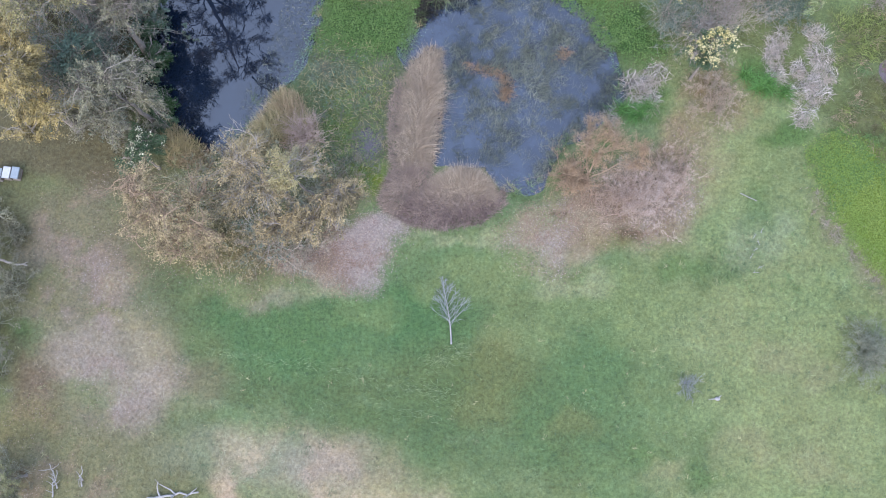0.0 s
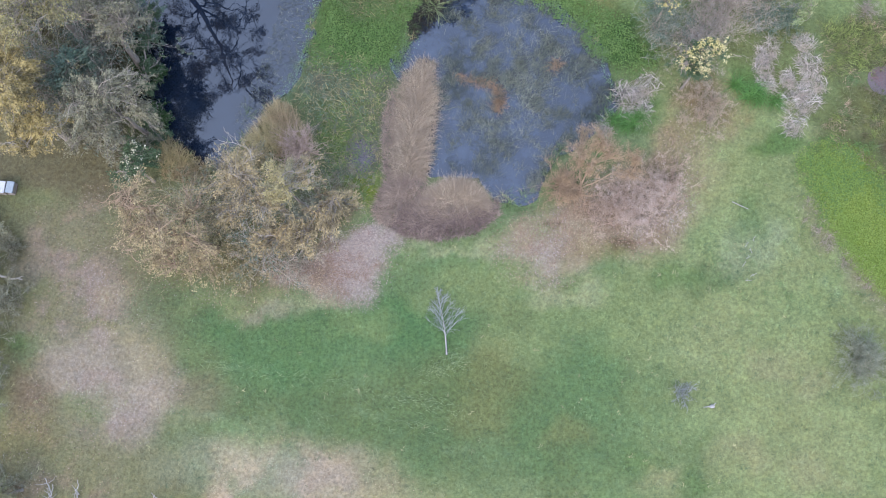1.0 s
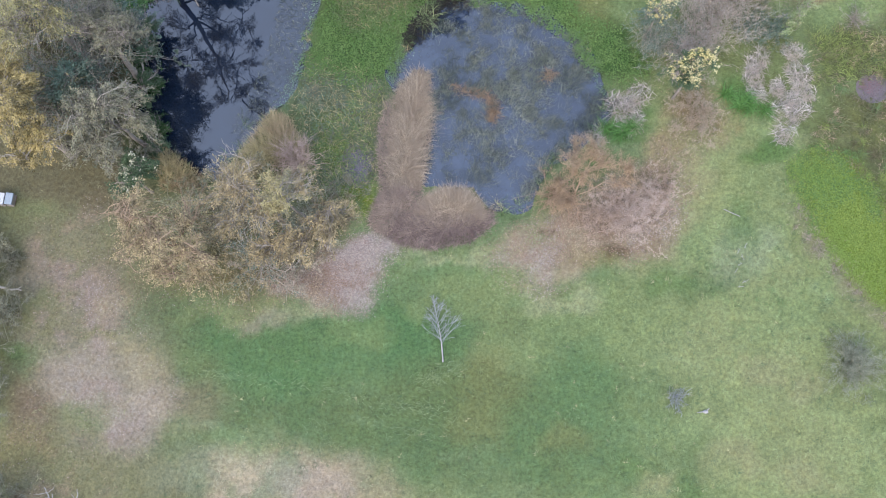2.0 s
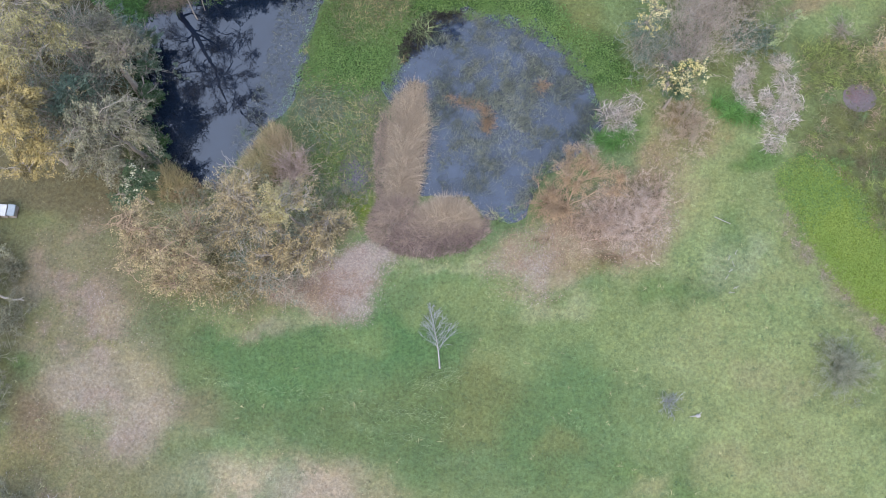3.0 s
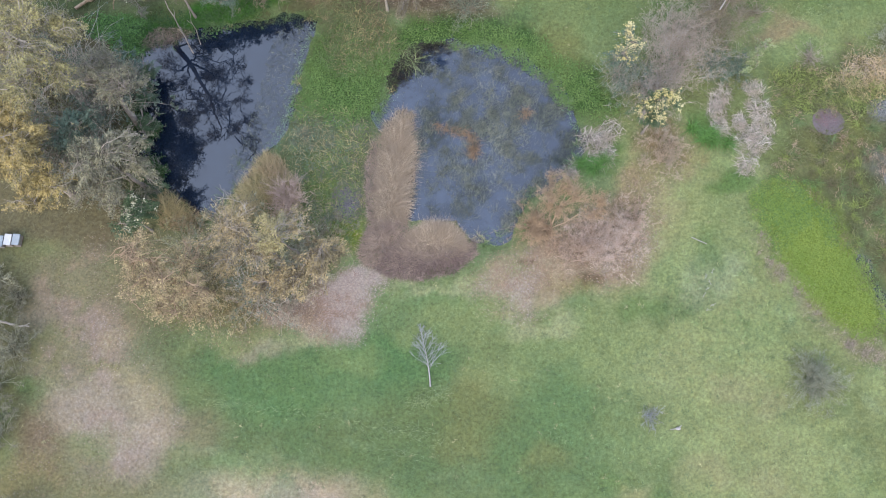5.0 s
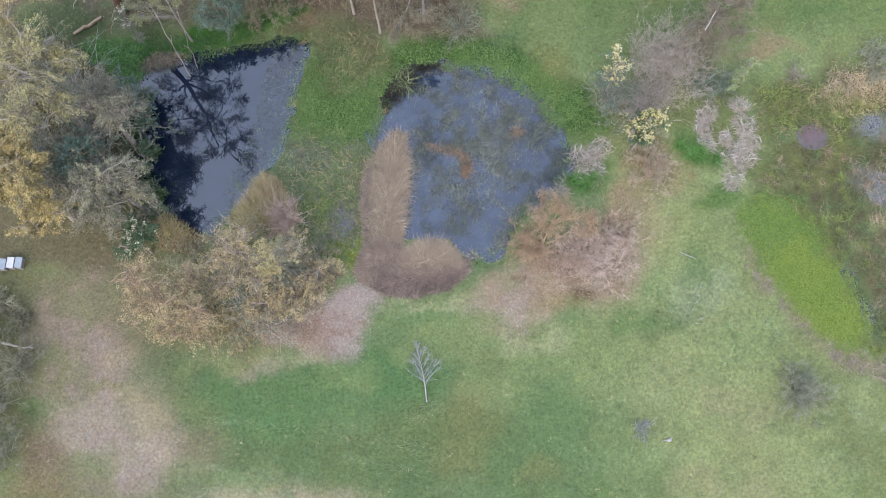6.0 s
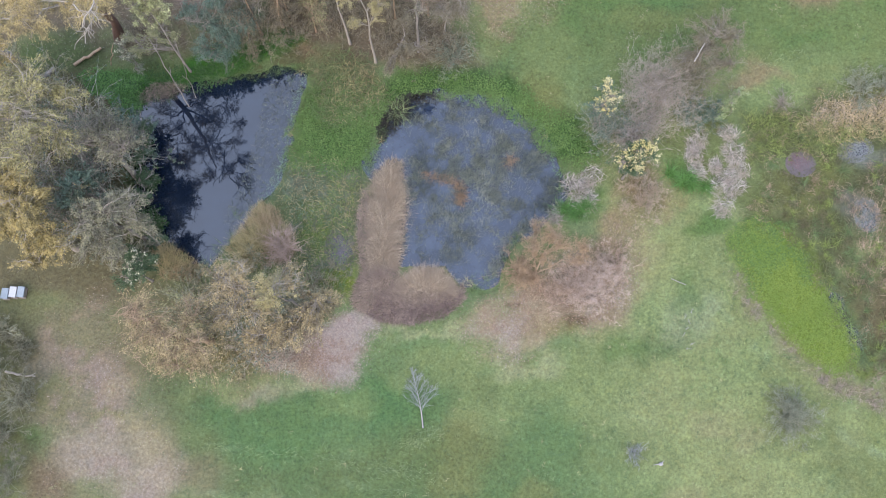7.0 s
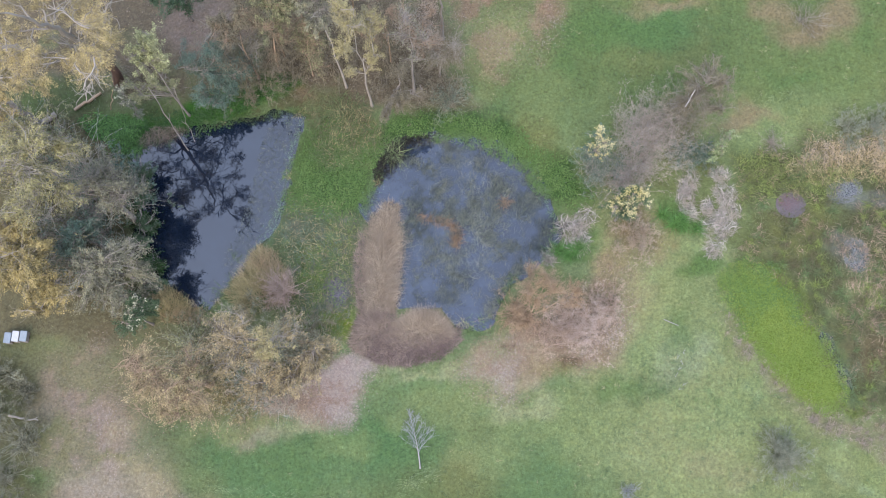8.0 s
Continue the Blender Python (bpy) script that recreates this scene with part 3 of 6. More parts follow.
PATCH_Z = ((158, 136, 112), 0.65, [(20.3, 21.3, 1.5, 0.7), (24.6, 26.6, 2.4, 1.0), (22.4, 28.0, 1.6, 0.8), (26.4, 27.8, 1.8, 1.2), (16.0, 28.9, 2.6, 0.5), (-6.8, 24.4, 0.7, 0.4)])
PATCH_AA = ((128, 132, 86), 0.55, [(1.4, 1.4, 1.6, 1.5), (1.0, -1.0, 1.6, 1.4), (5.2, -2.0, 1.4, 0.8)])
PATCH_AB = ((160, 158, 118), 0.5, [(13.6, -3.0, 1.6, 0.9), (16.6, -4.0, 1.6, 0.8), (17.0, 0.4, 1.0, 1.2), (14.8, 1.6, 1.4, 0.6), (9.8, -4.0, 1.2, 0.6)])
PATCH_AC = ((96, 126, 74), 0.55, [(11.7, 27.3, 1.6, 1.2), (14.4, 27.4, 2.2, 0.9), (9.6, 25.4, 1.0, 1.2), (23.2, 23.4, 2.0, 0.7), (28.4, 26.2, 1.2, 1.2), (8.6, -3.2, 1.2, 0.8), (11.6, -4.4, 1.2, 0.7), (14.6, 8.8, 1.0, 1.4), (10.8, 6.0, 1.2, 0.6)])
PATCHES = (PATCH_A, PATCH_B, PATCH_C, PATCH_D, PATCH_E, PATCH_F, PATCH_G, PATCH_H, PATCH_I, PATCH_J, PATCH_K, PATCH_L, PATCH_M, PATCH_N, PATCH_O, PATCH_P, PATCH_W, PATCH_V, PATCH_U, PATCH_Q, PATCH_R, PATCH_T, PATCH_S, PATCH_X, PATCH_Y, PATCH_Z, PATCH_AA, PATCH_AB, PATCH_AC)


def broken(x, y):
    """Where litter lies thick, and where grass shows through it."""
    return np.clip(fbm(np.asarray(x) + 23, y, 1.9, 4) * 7.5 - 2.95, 0.2, 1)


def lawn_tint(x, y):
    """The ground's colour, some painted sheen and shade included: the lawn and its patches, litter, banks and marsh."""
    c = np.zeros(np.shape(x) + (3,)) + base(120, 142, 98)

    def lay(col, w):
        c[...] += (np.array(base(*col)) - c) * np.asarray(w)[..., None]
    n5, n2 = fbm(x, y, 5.0), fbm(np.asarray(x) + 50, y, 2.2)
    lay((145, 161, 109), np.clip((np.asarray(x) - 6) / 8, 0, 1) * 0.9)
    lay((148, 154, 110), np.clip((n5 - 0.5) * 5, 0, 1) * 0.4)
    lay((108, 126, 88), soft(DARK_LAWN, x, y, 4.5, 1.8) * 0.85)
    lay((116, 144, 90), np.clip((n2 - 0.52) * 6, 0, 1) * 0.3)
    lay((100, 118, 74), np.clip((fbm(x, np.asarray(y) + 80, 1.1, 3) - 0.6) * 6, 0, 1) * 0.4)
    lay((152, 160, 116), np.clip((fbm(np.asarray(x) + 31, np.asarray(y) * 1.7, 3.0, 4) - 0.54) * 7, 0, 1) * 0.4)
    lay((98, 120, 80), np.clip((fbm(np.asarray(x) - 61, y, 3.4, 4) - 0.55) * 7, 0, 1) * 0.4)
    lay((100, 122, 74), np.clip((np.asarray(y) - 20) / 4, 0, 1) * np.clip((np.asarray(x) - 3) / 3, 0, 1) * 0.85)
    lay((128, 118, 94), soft(MUD_W, x, y, 2.5) * 0.75)
    lay((112, 116, 84), soft(MUD_W, x, y, 2.5) * np.clip((n2 - 0.4) * 4, 0, 1))
    lay((136, 130, 102), soft(WEST_STRIP, x, y, 3.0, 1.4) * 0.75)
    lay((130, 134, 86), np.clip((fbm(np.asarray(x) + 140, np.asarray(y) - 30, 2.6, 4) - 0.5) * 6, 0, 1) * 0.35)
    for poly, col, edge, amount in (
            (LIT_NORTHWEST, (158, 144, 126), 3.0, 0.95), (LIT_WEST, (156, 142, 130), 3.0, 0.9), (LIT_SOUTHWEST, (148, 134, 112), 2.5, 0.8),
            (STRAW, (208, 182, 154), 2.2, 1.0), (UNDER_TREES, (132, 126, 96), 2.4, 0.75), (LIT_POINT, (182, 166, 160), 0.8, 0.95),
            (LIT_EAST, (176, 157, 138), 2.0, 0.9), (TAN_BANK, (160, 134, 104), 1.8, 0.92), (BEIGE_EDGE, (170, 160, 130), 1.8, 0.8), (TAN_PATH, (164, 148, 120), 2.4, 0.9), (BARE_N, (120, 109, 93), 2.0, 0.95), (LIT_NORTH, (154, 130, 108), 2.4, 0.9),
            (DRY_EDGE, (148, 140, 116), 1.0, 0.85), (MARSH, (88, 92, 64), 2.2, 0.9), (DUCK, (124, 148, 58), 1.5, 0.95),
            (BOG, (98, 112, 80), 1.6, 0.9), (SHORE_N, (98, 100, 72), 0.9, 0.9), (PADS_A, (76, 104, 56), 1.6, 0.95), (PADS_B, (64, 96, 50), 1.2, 0.95), (PADS_C, (72, 122, 50), 0.7, 1.0)):
        lay(col, soft(poly, x, y, edge, 1.1) * amount * (1 if poly in (DUCK, PADS_A, PADS_B, PADS_C) else broken(x, y) if poly in (LIT_WEST, LIT_NORTHWEST, LIT_SOUTHWEST, LIT_NORTH, STRAW) else np.clip(fbm(np.asarray(x) + 23, y, 1.3, 3) * 2.6 - 0.25, 0.35, 1)))
    # grey blotches put the wet sheen of the bog into its colour
    lay((140, 138, 134), np.clip((fbm(np.asarray(x) - 20, y, 1.8) - 0.55) * 7, 0, 1) * soft(BOG, x, y, 1.0) * 0.6)
    lay((122, 115, 90), soft(WOOD_W, x, y, 1.6) * 0.9)
    lay((98, 106, 66), np.clip((fbm(np.asarray(x) + 90, y, 1.2, 3) - 0.5) * 7, 0, 1) * soft(BOG, x, y, 1.0) * 0.75)
    for ax, ay, bx, by, wide in ((-11.9, 1.6, -7.6, 1.0, 0.22), (-7.6, 1.0, -3.4, 0.1, 0.2), (-3.4, 0.1, 0.6, -1.1, 0.3), (-5.2, -0.6, -1.2, -1.6, 0.2), (-12.6, -0.8, -9.2, -1.5, 0.25), (-2.0, 1.1, 0.0, 1.6, 0.3), (8.0, 3.0, 12.0, 1.6, 0.25), (-1.0, -2.6, 3.4, -3.2, 0.2), (15.1, 8.8, 16.9, 6.6, 0.3), (16.9, 6.6, 18.4, 4.8, 0.3), (18.4, 4.8, 19.9, 2.8, 0.3), (19.9, 2.8, 21.5, 0.9, 0.3), (21.5, 0.9, 23.5, -0.6, 0.3), (23.5, -0.6, 24.6, -1.2, 0.3)):
        u = np.clip(((x - ax) * (bx - ax) + (y - ay) * (by - ay)) / ((bx - ax) ** 2 + (by - ay) ** 2), 0, 1)
        far = np.hypot(x - ax - u * (bx - ax), y - ay - u * (by - ay) + (fbm(x, y, 2.0, 2) - 0.5) * 1.2)
        lay((154, 172, 132), np.clip(1.2 - far / wide, 0, 1) * np.clip(fbm(np.asarray(x) + 9, y, 0.7, 3) * 3 - 1.0, 0, 1) * 0.55)
    wx, wy = (fbm(np.asarray(x) + 71, y, 1.7) - 0.5) * 2.4, (fbm(x, np.asarray(y) + 37, 1.7) - 0.5) * 2.4
    for col, amount, spots in PATCHES:
        for cx, cy, rx, ry in spots:
            d = np.hypot((x + wx - cx) / (rx * 1.25), (y + wy - cy) / (ry * 1.25))
            w = np.clip((1.15 - d) / 0.9, 0, 1)
            lay(col, w * w * (3 - 2 * w) * amount)
    for poly in WATERS:
        lay((46, 48, 42), soft(poly, x, y, 0.3, 0.1))
    return np.clip(c, 0.002, 1)


def ground_height(x, y):
    z = (fbm(x, y, 3.0, 3) - 0.5) * 0.16
    d = np.max([inside(poly, x, y) for poly in WATERS], axis=0) + (fbm(np.asarray(x) + 9, y, 1.3, 4) - 0.5) * 1.0
    bank = np.clip(-d / 0.9, 0, 1)
    return np.where(d > 0, LEVEL - 0.03 - 0.6 * np.clip(d / 2.0, 0, 1), np.maximum(z, -0.12) * bank + (1 - bank) * (LEVEL - 0.03))


# ---- ground: one sheet to the horizon ----
def build_ground():
    far = [45, 70, 120, 250, 600, 1500, 3500]
    xs = np.concatenate([[-v for v in far[::-1]], np.arange(-31, 33.01, 0.25), far])
    ys = np.concatenate([[-v for v in far[::-1]], [-30, -20, -14], np.arange(-10, 38.01, 0.25), far])
    X, Y = np.meshgrid(xs, ys)
    Z = ground_height(X, Y)
    V = np.stack([X, Y, Z], -1).reshape(-1, 3)
    nx, ny = len(xs), len(ys)
    i, j = np.meshgrid(np.arange(nx - 1), np.arange(ny - 1))
    b = j * nx + i
    F = np.stack([b, b + 1, b + 1 + nx, b + nx], -1).reshape(-1, 4)
    tagged(new("ground", mesh_of("ground", V, F, GROUND, lawn_tint(X, Y).reshape(-1, 3), True)), "mown grass with leaf litter, bare patches and boggy banks", "ground", kind="structure")


def build_water():
    for poly, label in zip(WATERS, ("still dark pond water mirroring trees and sky", "blue-grey round pond with drowned weed stalks", "narrow shallow pool beside floating leaves", "small oval pool filmed with red water fern", "shallow grey puddle in the marsh", "shallow grey puddle among marsh grass", "muddy grey puddle in the bog")):
        p = np.asarray(poly)
        (x0, y0), (x1, y1) = p.min(0) - 0.35, p.max(0) + 0.35
        xs, ys = np.linspace(x0, x1, 24), np.linspace(y0, y1, 24)
        X, Y = np.meshgrid(xs, ys)
        i, j = np.meshgrid(np.arange(23), np.arange(23))
        b = j * 24 + i
        me = mesh_of("water", np.stack([X, Y, X * 0 + LEVEL], -1), np.stack([b, b + 1, b + 25, b + 24], -1).reshape(-1, 4), WEEDY_WATER if poly is WATER_E else WATER, smooth=True)
        tagged(new("water", me), label, "pond", kind="structure")


build_ground()
build_water()


# ---- plants: trees ----
def tree(name, foot, clumps, trunk_r, bark, leaf, label, seed, per=1500, size=0.17, lean=(0, 0), knots=26, twig_r=0.016, category="tree", blossoms=None, slim=0.42, wood_share=1.0, limb_bark=None, bare=2, bare_r=0.02, bare_len=1.0, spine=None):
    """A tree: a crooked trunk, a limb to each clump (x, y, z, r) of its crown, twigs, and loose leaves round the twigs' ends."""
    rng = np.random.default_rng(seed)
    per, size, slim = per * 2.15, size * 0.88, slim * 0.84
    o = np.array([*foot, 0.0])
    ob = thing(name, (foot[0], foot[1], float(ground_height(foot[0], foot[1])) - 0.03), label, category)
    C = np.array(clumps, float)
    C[:, :3] -= o
    top = C[np.argmax(C[:, 2])]
    mid = np.average(C[:, :3], axis=0, weights=C[:, 3])
    end = np.array([mid[0] * 0.7 + top[0] * 0.3 + lean[0], mid[1] * 0.7 + top[1] * 0.3 + lean[1], top[2] * 0.92])
    s = np.linspace(0, 1, 9)[:, None]
    trunk = end * s + np.c_[np.zeros((9, 2)), np.zeros(9)] + np.c_[rng.normal(size=(9, 2)) * 0.07 * top[2] / 4, np.zeros(9)] * np.sin(s * math.pi)
    trunk[:, :2] *= s ** 1.2 * 0.6 + 0.4 * s
    wide = trunk_r * (1.25 - s[:, 0] * 1.05) * np.where(s[:, 0] == 0, 1.35, 1)
    if spine:
        # a leaning trunk that turns from rough bark to a smooth pale bough
        u = np.linspace(0, 8, 25)
        trunk = np.stack([np.interp(u, range(9), (np.array(spine) - o)[:, q]) for q in range(3)], 1) + rng.normal(size=(25, 3)) * np.array([0.07, 0.07, 0.03]) * np.minimum(u, 1)[:, None]
        wide = trunk_r * np.interp(u, range(9), [1.6, 1.1, 0.92, 0.75, 0.56, 0.44, 0.34, 0.25, 0.12]) * rng.uniform(0.9, 1.1, 25)
        s = u[:, None] / 8
        piece("bough", mesh_of("bough", *tubes(trunk[None, 10:], wide[None, 10:], 8), limb_bark, smooth=True), ob)
    upto = 11 if spine else 9
    tv, tf = tubes(trunk[None, :upto], wide[None, :upto], 8)
    piece("trunk", mesh_of("trunk", tv, tf, bark, smooth=True), ob)
    lv, tw, ax = [], [], []
    nodes, girth = trunk[2:].copy(), trunk_r * (0.72 - 0.5 * s[2:, 0])
    for cx, cy, cz, r in C[np.argsort(np.linalg.norm(C[:, :2] - end[:2] * 0.6, axis=1) + 0.4 * C[:, 2])]:
        c = np.array([cx, cy, cz])
        # each limb leaves the wood already grown at the nearest point below its clump
        gap = c - nodes
        cost = np.linalg.norm(gap, axis=1) + 1.6 * np.maximum(0.55 * np.hypot(gap[:, 0], gap[:, 1]) - gap[:, 2], 0)
        own = int(np.argmin(cost))
        a, r0 = nodes[own], max(girth[own] * 0.72, 0.022)
        u = np.linspace(0, 1, 7)[:, None]
        c2 = c + np.array([*rng.normal(size=2) * 0.35 * r, 0.2 * r])
        reach = np.linalg.norm(c2 - a)
        kink = np.cumsum(rng.normal(size=(7, 3)), axis=0) * np.array([1, 1, 0.5])
        limb = a + (c2 - a) * u + np.array([0, 0, 0.1 * reach]) * np.sin(u * math.pi) + (kink - kink[-1] * u) * 0.075 * reach * np.sin(u * math.pi)
        thick_ = r0 + (0.016 - r0) * np.linspace(0, 1, 7) ** 0.8
        nodes, girth = np.concatenate([nodes, limb[2:6]]), np.concatenate([girth, thick_[2:6]])
        piece("limb", mesh_of("limb", *tubes(limb[None], thick_[None], 6), limb_bark or bark, smooth=True), ob)
        k = max(int(knots * 1.9 * (r / 1.4) ** 2), 12)
        d = unit(rng.normal(size=(k, 3)) + np.array([0, 0, 0.3]))
        lump = 0.72 + 0.56 * np.sin(3 * np.arctan2(d[:, 1], d[:, 0]) + rng.uniform(0, 6)) * np.cos(2.5 * d[:, 2] + rng.uniform(0, 6))
        tip = c + d * (r * (0.45 + 0.6 * rng.random(k) ** 0.5) * np.clip(lump, 0.5, 1.25))[:, None] * np.array([1, 1, 0.8])
        st = limb[rng.integers(2, 6, k)] + rng.normal(size=(k, 3)) * 0.06 * r
        m1, m2 = st * 0.6 + tip * 0.4 + rng.normal(size=(k, 3)) * 0.1 * r, st * 0.25 + tip * 0.75 + rng.normal(size=(k, 3)) * 0.07 * r
        tip[:, 2] -= 0.12 * r
        tw.append(np.stack([st, m1, m2, tip], 1))
        n = int(per * (r / 1.4) ** 2)
        w = rng.integers(0, k, n)
        q = rng.random(n)[:, None]
        at = np.where(q < 0.4, m1[w] + (m2[w] - m1[w]) * (0.4 + q * 1.5), m2[w] + (tip[w] - m2[w]) * ((q - 0.4) * 1.9))
        lv.append(at + rng.normal(size=(n, 3)) * np.array([0.07, 0.07, 0.06]) * (0.6 + 0.5 * r))
        ax.append(unit(tip[w] - m1[w]) + rng.normal(size=(n, 3)) * 0.55 + np.array([0, 0, -0.25]))
    for cx, cy, cz, r in C[rng.permutation(len(C))[:bare]]:
        # a leafless pale branch that lies out over the crown, forked a few times
        a0 = rng.uniform(0, 2 * math.pi)
        start = np.array([[cx, cy, cz + 0.45 * r]]) + rng.normal(size=(1, 3)) * 0.15 * r
        way = np.array([[math.cos(a0), math.sin(a0), 0.28]])
        P = wander(start, way, np.array([r * bare_len * rng.uniform(0.7, 1.2)]), 7, rng, 0.36)
        m = 8
        st = P[0, rng.integers(1, 6, m)]
        Q = wander(st, way + rng.normal(size=(m, 3)) * 0.8, r * 0.5 * bare_len * rng.uniform(0.5, 1.2, m), 5, rng, 0.32)
        bb = limb_bark or bark
        main = piece("bare_branch", mesh_of("bare_branch", *tubes(P, np.linspace(bare_r, bare_r * 0.4, 7)[None], 5), bb, smooth=True), ob)
        piece("spray", mesh_of("spray", *tubes(Q, taper(m, 5, np.full(m, bare_r * 0.5), np.full(m, bare_r * 0.2)), 4), bb), main)
    tw = np.concatenate(tw)
    tw = tw[rng.random(len(tw)) < wood_share]
    piece("spray", mesh_of("spray", *tubes(tw, taper(len(tw), 4, np.full(len(tw), twig_r * 1.0), np.full(len(tw), twig_r * 0.4)), 3), limb_bark or bark), ob)
    lv, ax = np.concatenate(lv), np.concatenate(ax)
    piece("crown", mesh_of("crown", *leaves(lv, np.full(len(lv), size), rng, 0.65, slim, ax), leaf), ob)
    if blossoms:
        count, bsize, mat = blossoms
        high = lv[np.argsort(-lv[:, 2])][:max(len(lv) * 2 // 3, 1)]
        seeds = high[rng.integers(0, len(high), count // 12)]
        at = seeds[rng.integers(0, len(seeds), count)] + rng.normal(size=(count, 3)) * 0.055 + np.array([0, 0, 0.06])
        piece("blossom", mesh_of("blossom", *leaves(at, np.full(count, bsize), rng, 0.5, 0.8), mat), ob, "clusters of open blossom")
    return ob


def shrub(name, foot, radius, height, wood, label, seed, stems=40, twigs=9, leaf=None, per=0, size=0.1, stem_r=0.018, up=0.7, category="shrub", feet=0.13):
    """A many-stemmed shrub: stems from one foot, forked twice into fine twigs, with or without leaves."""
    rng = np.random.default_rng(seed)
    ob = thing(name, (foot[0], foot[1], float(ground_height(foot[0], foot[1])) - 0.02), label, category)
    stem_r, twigs = stem_r * 1.1, max(int(twigs * 0.6), 3)
    a = rng.uniform(0, 2 * math.pi, stems)
    out = rng.uniform(0.05, 1, stems) ** 0.5
    tip = np.c_[np.cos(a) * out * radius * (1.1 - feet), np.sin(a) * out * radius * (1.1 - feet), height * (1 - 0.55 * out ** 2) * rng.uniform(0.75, 1.05, stems)]
    L = np.linalg.norm(tip, axis=1) * 1.03
    start = np.c_[rng.normal(size=(stems, 2)) * radius * feet, np.zeros(stems)]
    way = unit(tip + np.array([0, 0, up * height * 0.3]))
    P1 = wander(start, way, L, 6, rng, 0.16, -0.03)
    k2 = stems * twigs
    i = rng.integers(0, stems, k2)
    j = rng.integers(1, 6, k2)
    P2 = wander(P1[i, j], unit(P1[i, j] - P1[i, j - 1]) + rng.normal(size=(k2, 3)) * 0.65, L[i] * rng.uniform(0.2, 0.5, k2), 3, rng, 0.25, 0.02)
    k3 = k2 * 2
    q = rng.integers(0, k2, k3)
    P3 = wander(P2[q, rng.integers(1, 3, k3)], unit(P2[q, 2] - P2[q, 0]) + rng.normal(size=(k3, 3)) * 0.8, L[i[q]] * rng.uniform(0.1, 0.24, k3), 2, rng, 0.25)
    frame_ob = piece("frame", mesh_of("frame", *tubes(P1, taper(stems, 6, np.full(stems, stem_r), np.full(stems, stem_r * 0.4)), 4), wood), ob)
    if feet > 0.2:
        tagged(frame_ob, kind="stuff")
    V, F = merged([tubes(P2, taper(k2, 3, np.full(k2, stem_r * 0.55), np.full(k2, stem_r * 0.25)), 3), tubes(P3, taper(k3, 2, np.full(k3, stem_r * 0.36), np.full(k3, stem_r * 0.18)), 3)])
    piece("spray", mesh_of("spray", V, F, wood), ob)
    if leaf:
        w, u = rng.integers(0, k3, per), rng.random((per, 1))
        at = P3[w, 0] * (1 - u) + P3[w, 1] * u + rng.normal(size=(per, 3)) * 0.05
        piece("foliage", mesh_of("foliage", *leaves(at, np.full(per, size), rng, 0.5), leaf), ob)
    return ob


def tuft(name, foot, radius, n, length, mat, label, seed, category="tussock", width=0.022, droop=(0.5, 1.0), spread=0.9, flat=1.0, hearts=5):
    """A tussock: several hearts from which long blades fan out and fall over."""
    rng = np.random.default_rng(seed)
    ob = thing(name, (foot[0], foot[1], float(ground_height(foot[0], foot[1]))), label, category)
    h = rng.normal(size=(hearts, 2)) * radius * 0.45
    i = rng.integers(0, hearts, n)
    b = np.c_[h[i] + rng.normal(size=(n, 2)) * radius * 0.12, np.zeros(n)]
    lean = rng.normal(size=(hearts, 2))[i] * 0.4
    way = np.c_[rng.normal(size=(n, 2)) * spread + lean, np.full(n, flat)]
    piece("fan", mesh_of("fan", *blades(b, way, length * rng.uniform(0.5, 1.15, n), width * rng.uniform(0.6, 1.3, n), rng.uniform(*droop, n), rng, 4), mat), ob)
    return ob


def reed_bed(name, poly, n, length, mat, label, seed, way=(0, 0.25, 1.0), spread=0.35, outward=0.4, category="reeds", width=0.02, droop=(0.15, 0.5), combed=0.5):
    """A stand of reeds over a plan region; its stems lean outward and lie combed in swathes."""
    rng = np.random.default_rng(seed)
    p = np.asarray(poly, float)
    c = p.mean(0)
    ob = thing(name, (c[0], c[1], float(ground_height(c[0], c[1]))), label, category)
    q = scatter(poly, n, rng)
    off = (q - c) / (np.abs(p - c).max(0) + 1e-6)
    swathe = np.c_[fbm(q[:, 0], q[:, 1], 1.3) - 0.5, fbm(q[:, 0] + 31, q[:, 1], 1.3) - 0.5] * 2 * combed
    w = np.array(way) + np.c_[off * outward + swathe + rng.normal(size=(n, 2)) * spread, np.zeros(n)]
    z = np.maximum(ground_height(q[:, 0], q[:, 1]), LEVEL - 0.1) - ob.location[2]
    b = np.c_[q - c, z]
    edge = np.clip(inside(poly, q[:, 0], q[:, 1]) / 0.9, 0.35, 1)
    L = length * rng.uniform(0.6, 1.1, n) * edge
    wide, thick_ = rng.uniform(*droop, n), width * rng.choice([0.8, 1.15, 1.8], n, p=[0.5, 0.3, 0.2])
    heart = q[rng.choice(n, max(6, n // 700), replace=False)]
    own = np.argmin(np.hypot(q[:, None, 0] - heart[None, :, 0], q[:, None, 1] - heart[None, :, 1]), 1)
    for h in range(len(heart)):
        k = own == h
        piece("clump", mesh_of("clump", *blades(b[k], w[k], L[k], thick_[k], wide[k], rng, 3 if length > 1.15 else 2), mat), ob)
    return ob


def stuff(name, V, F, mat, label, category, tint=None):
    return tagged(new(name, mesh_of(name, V, F, mat, tint)), label, category, kind="stuff")


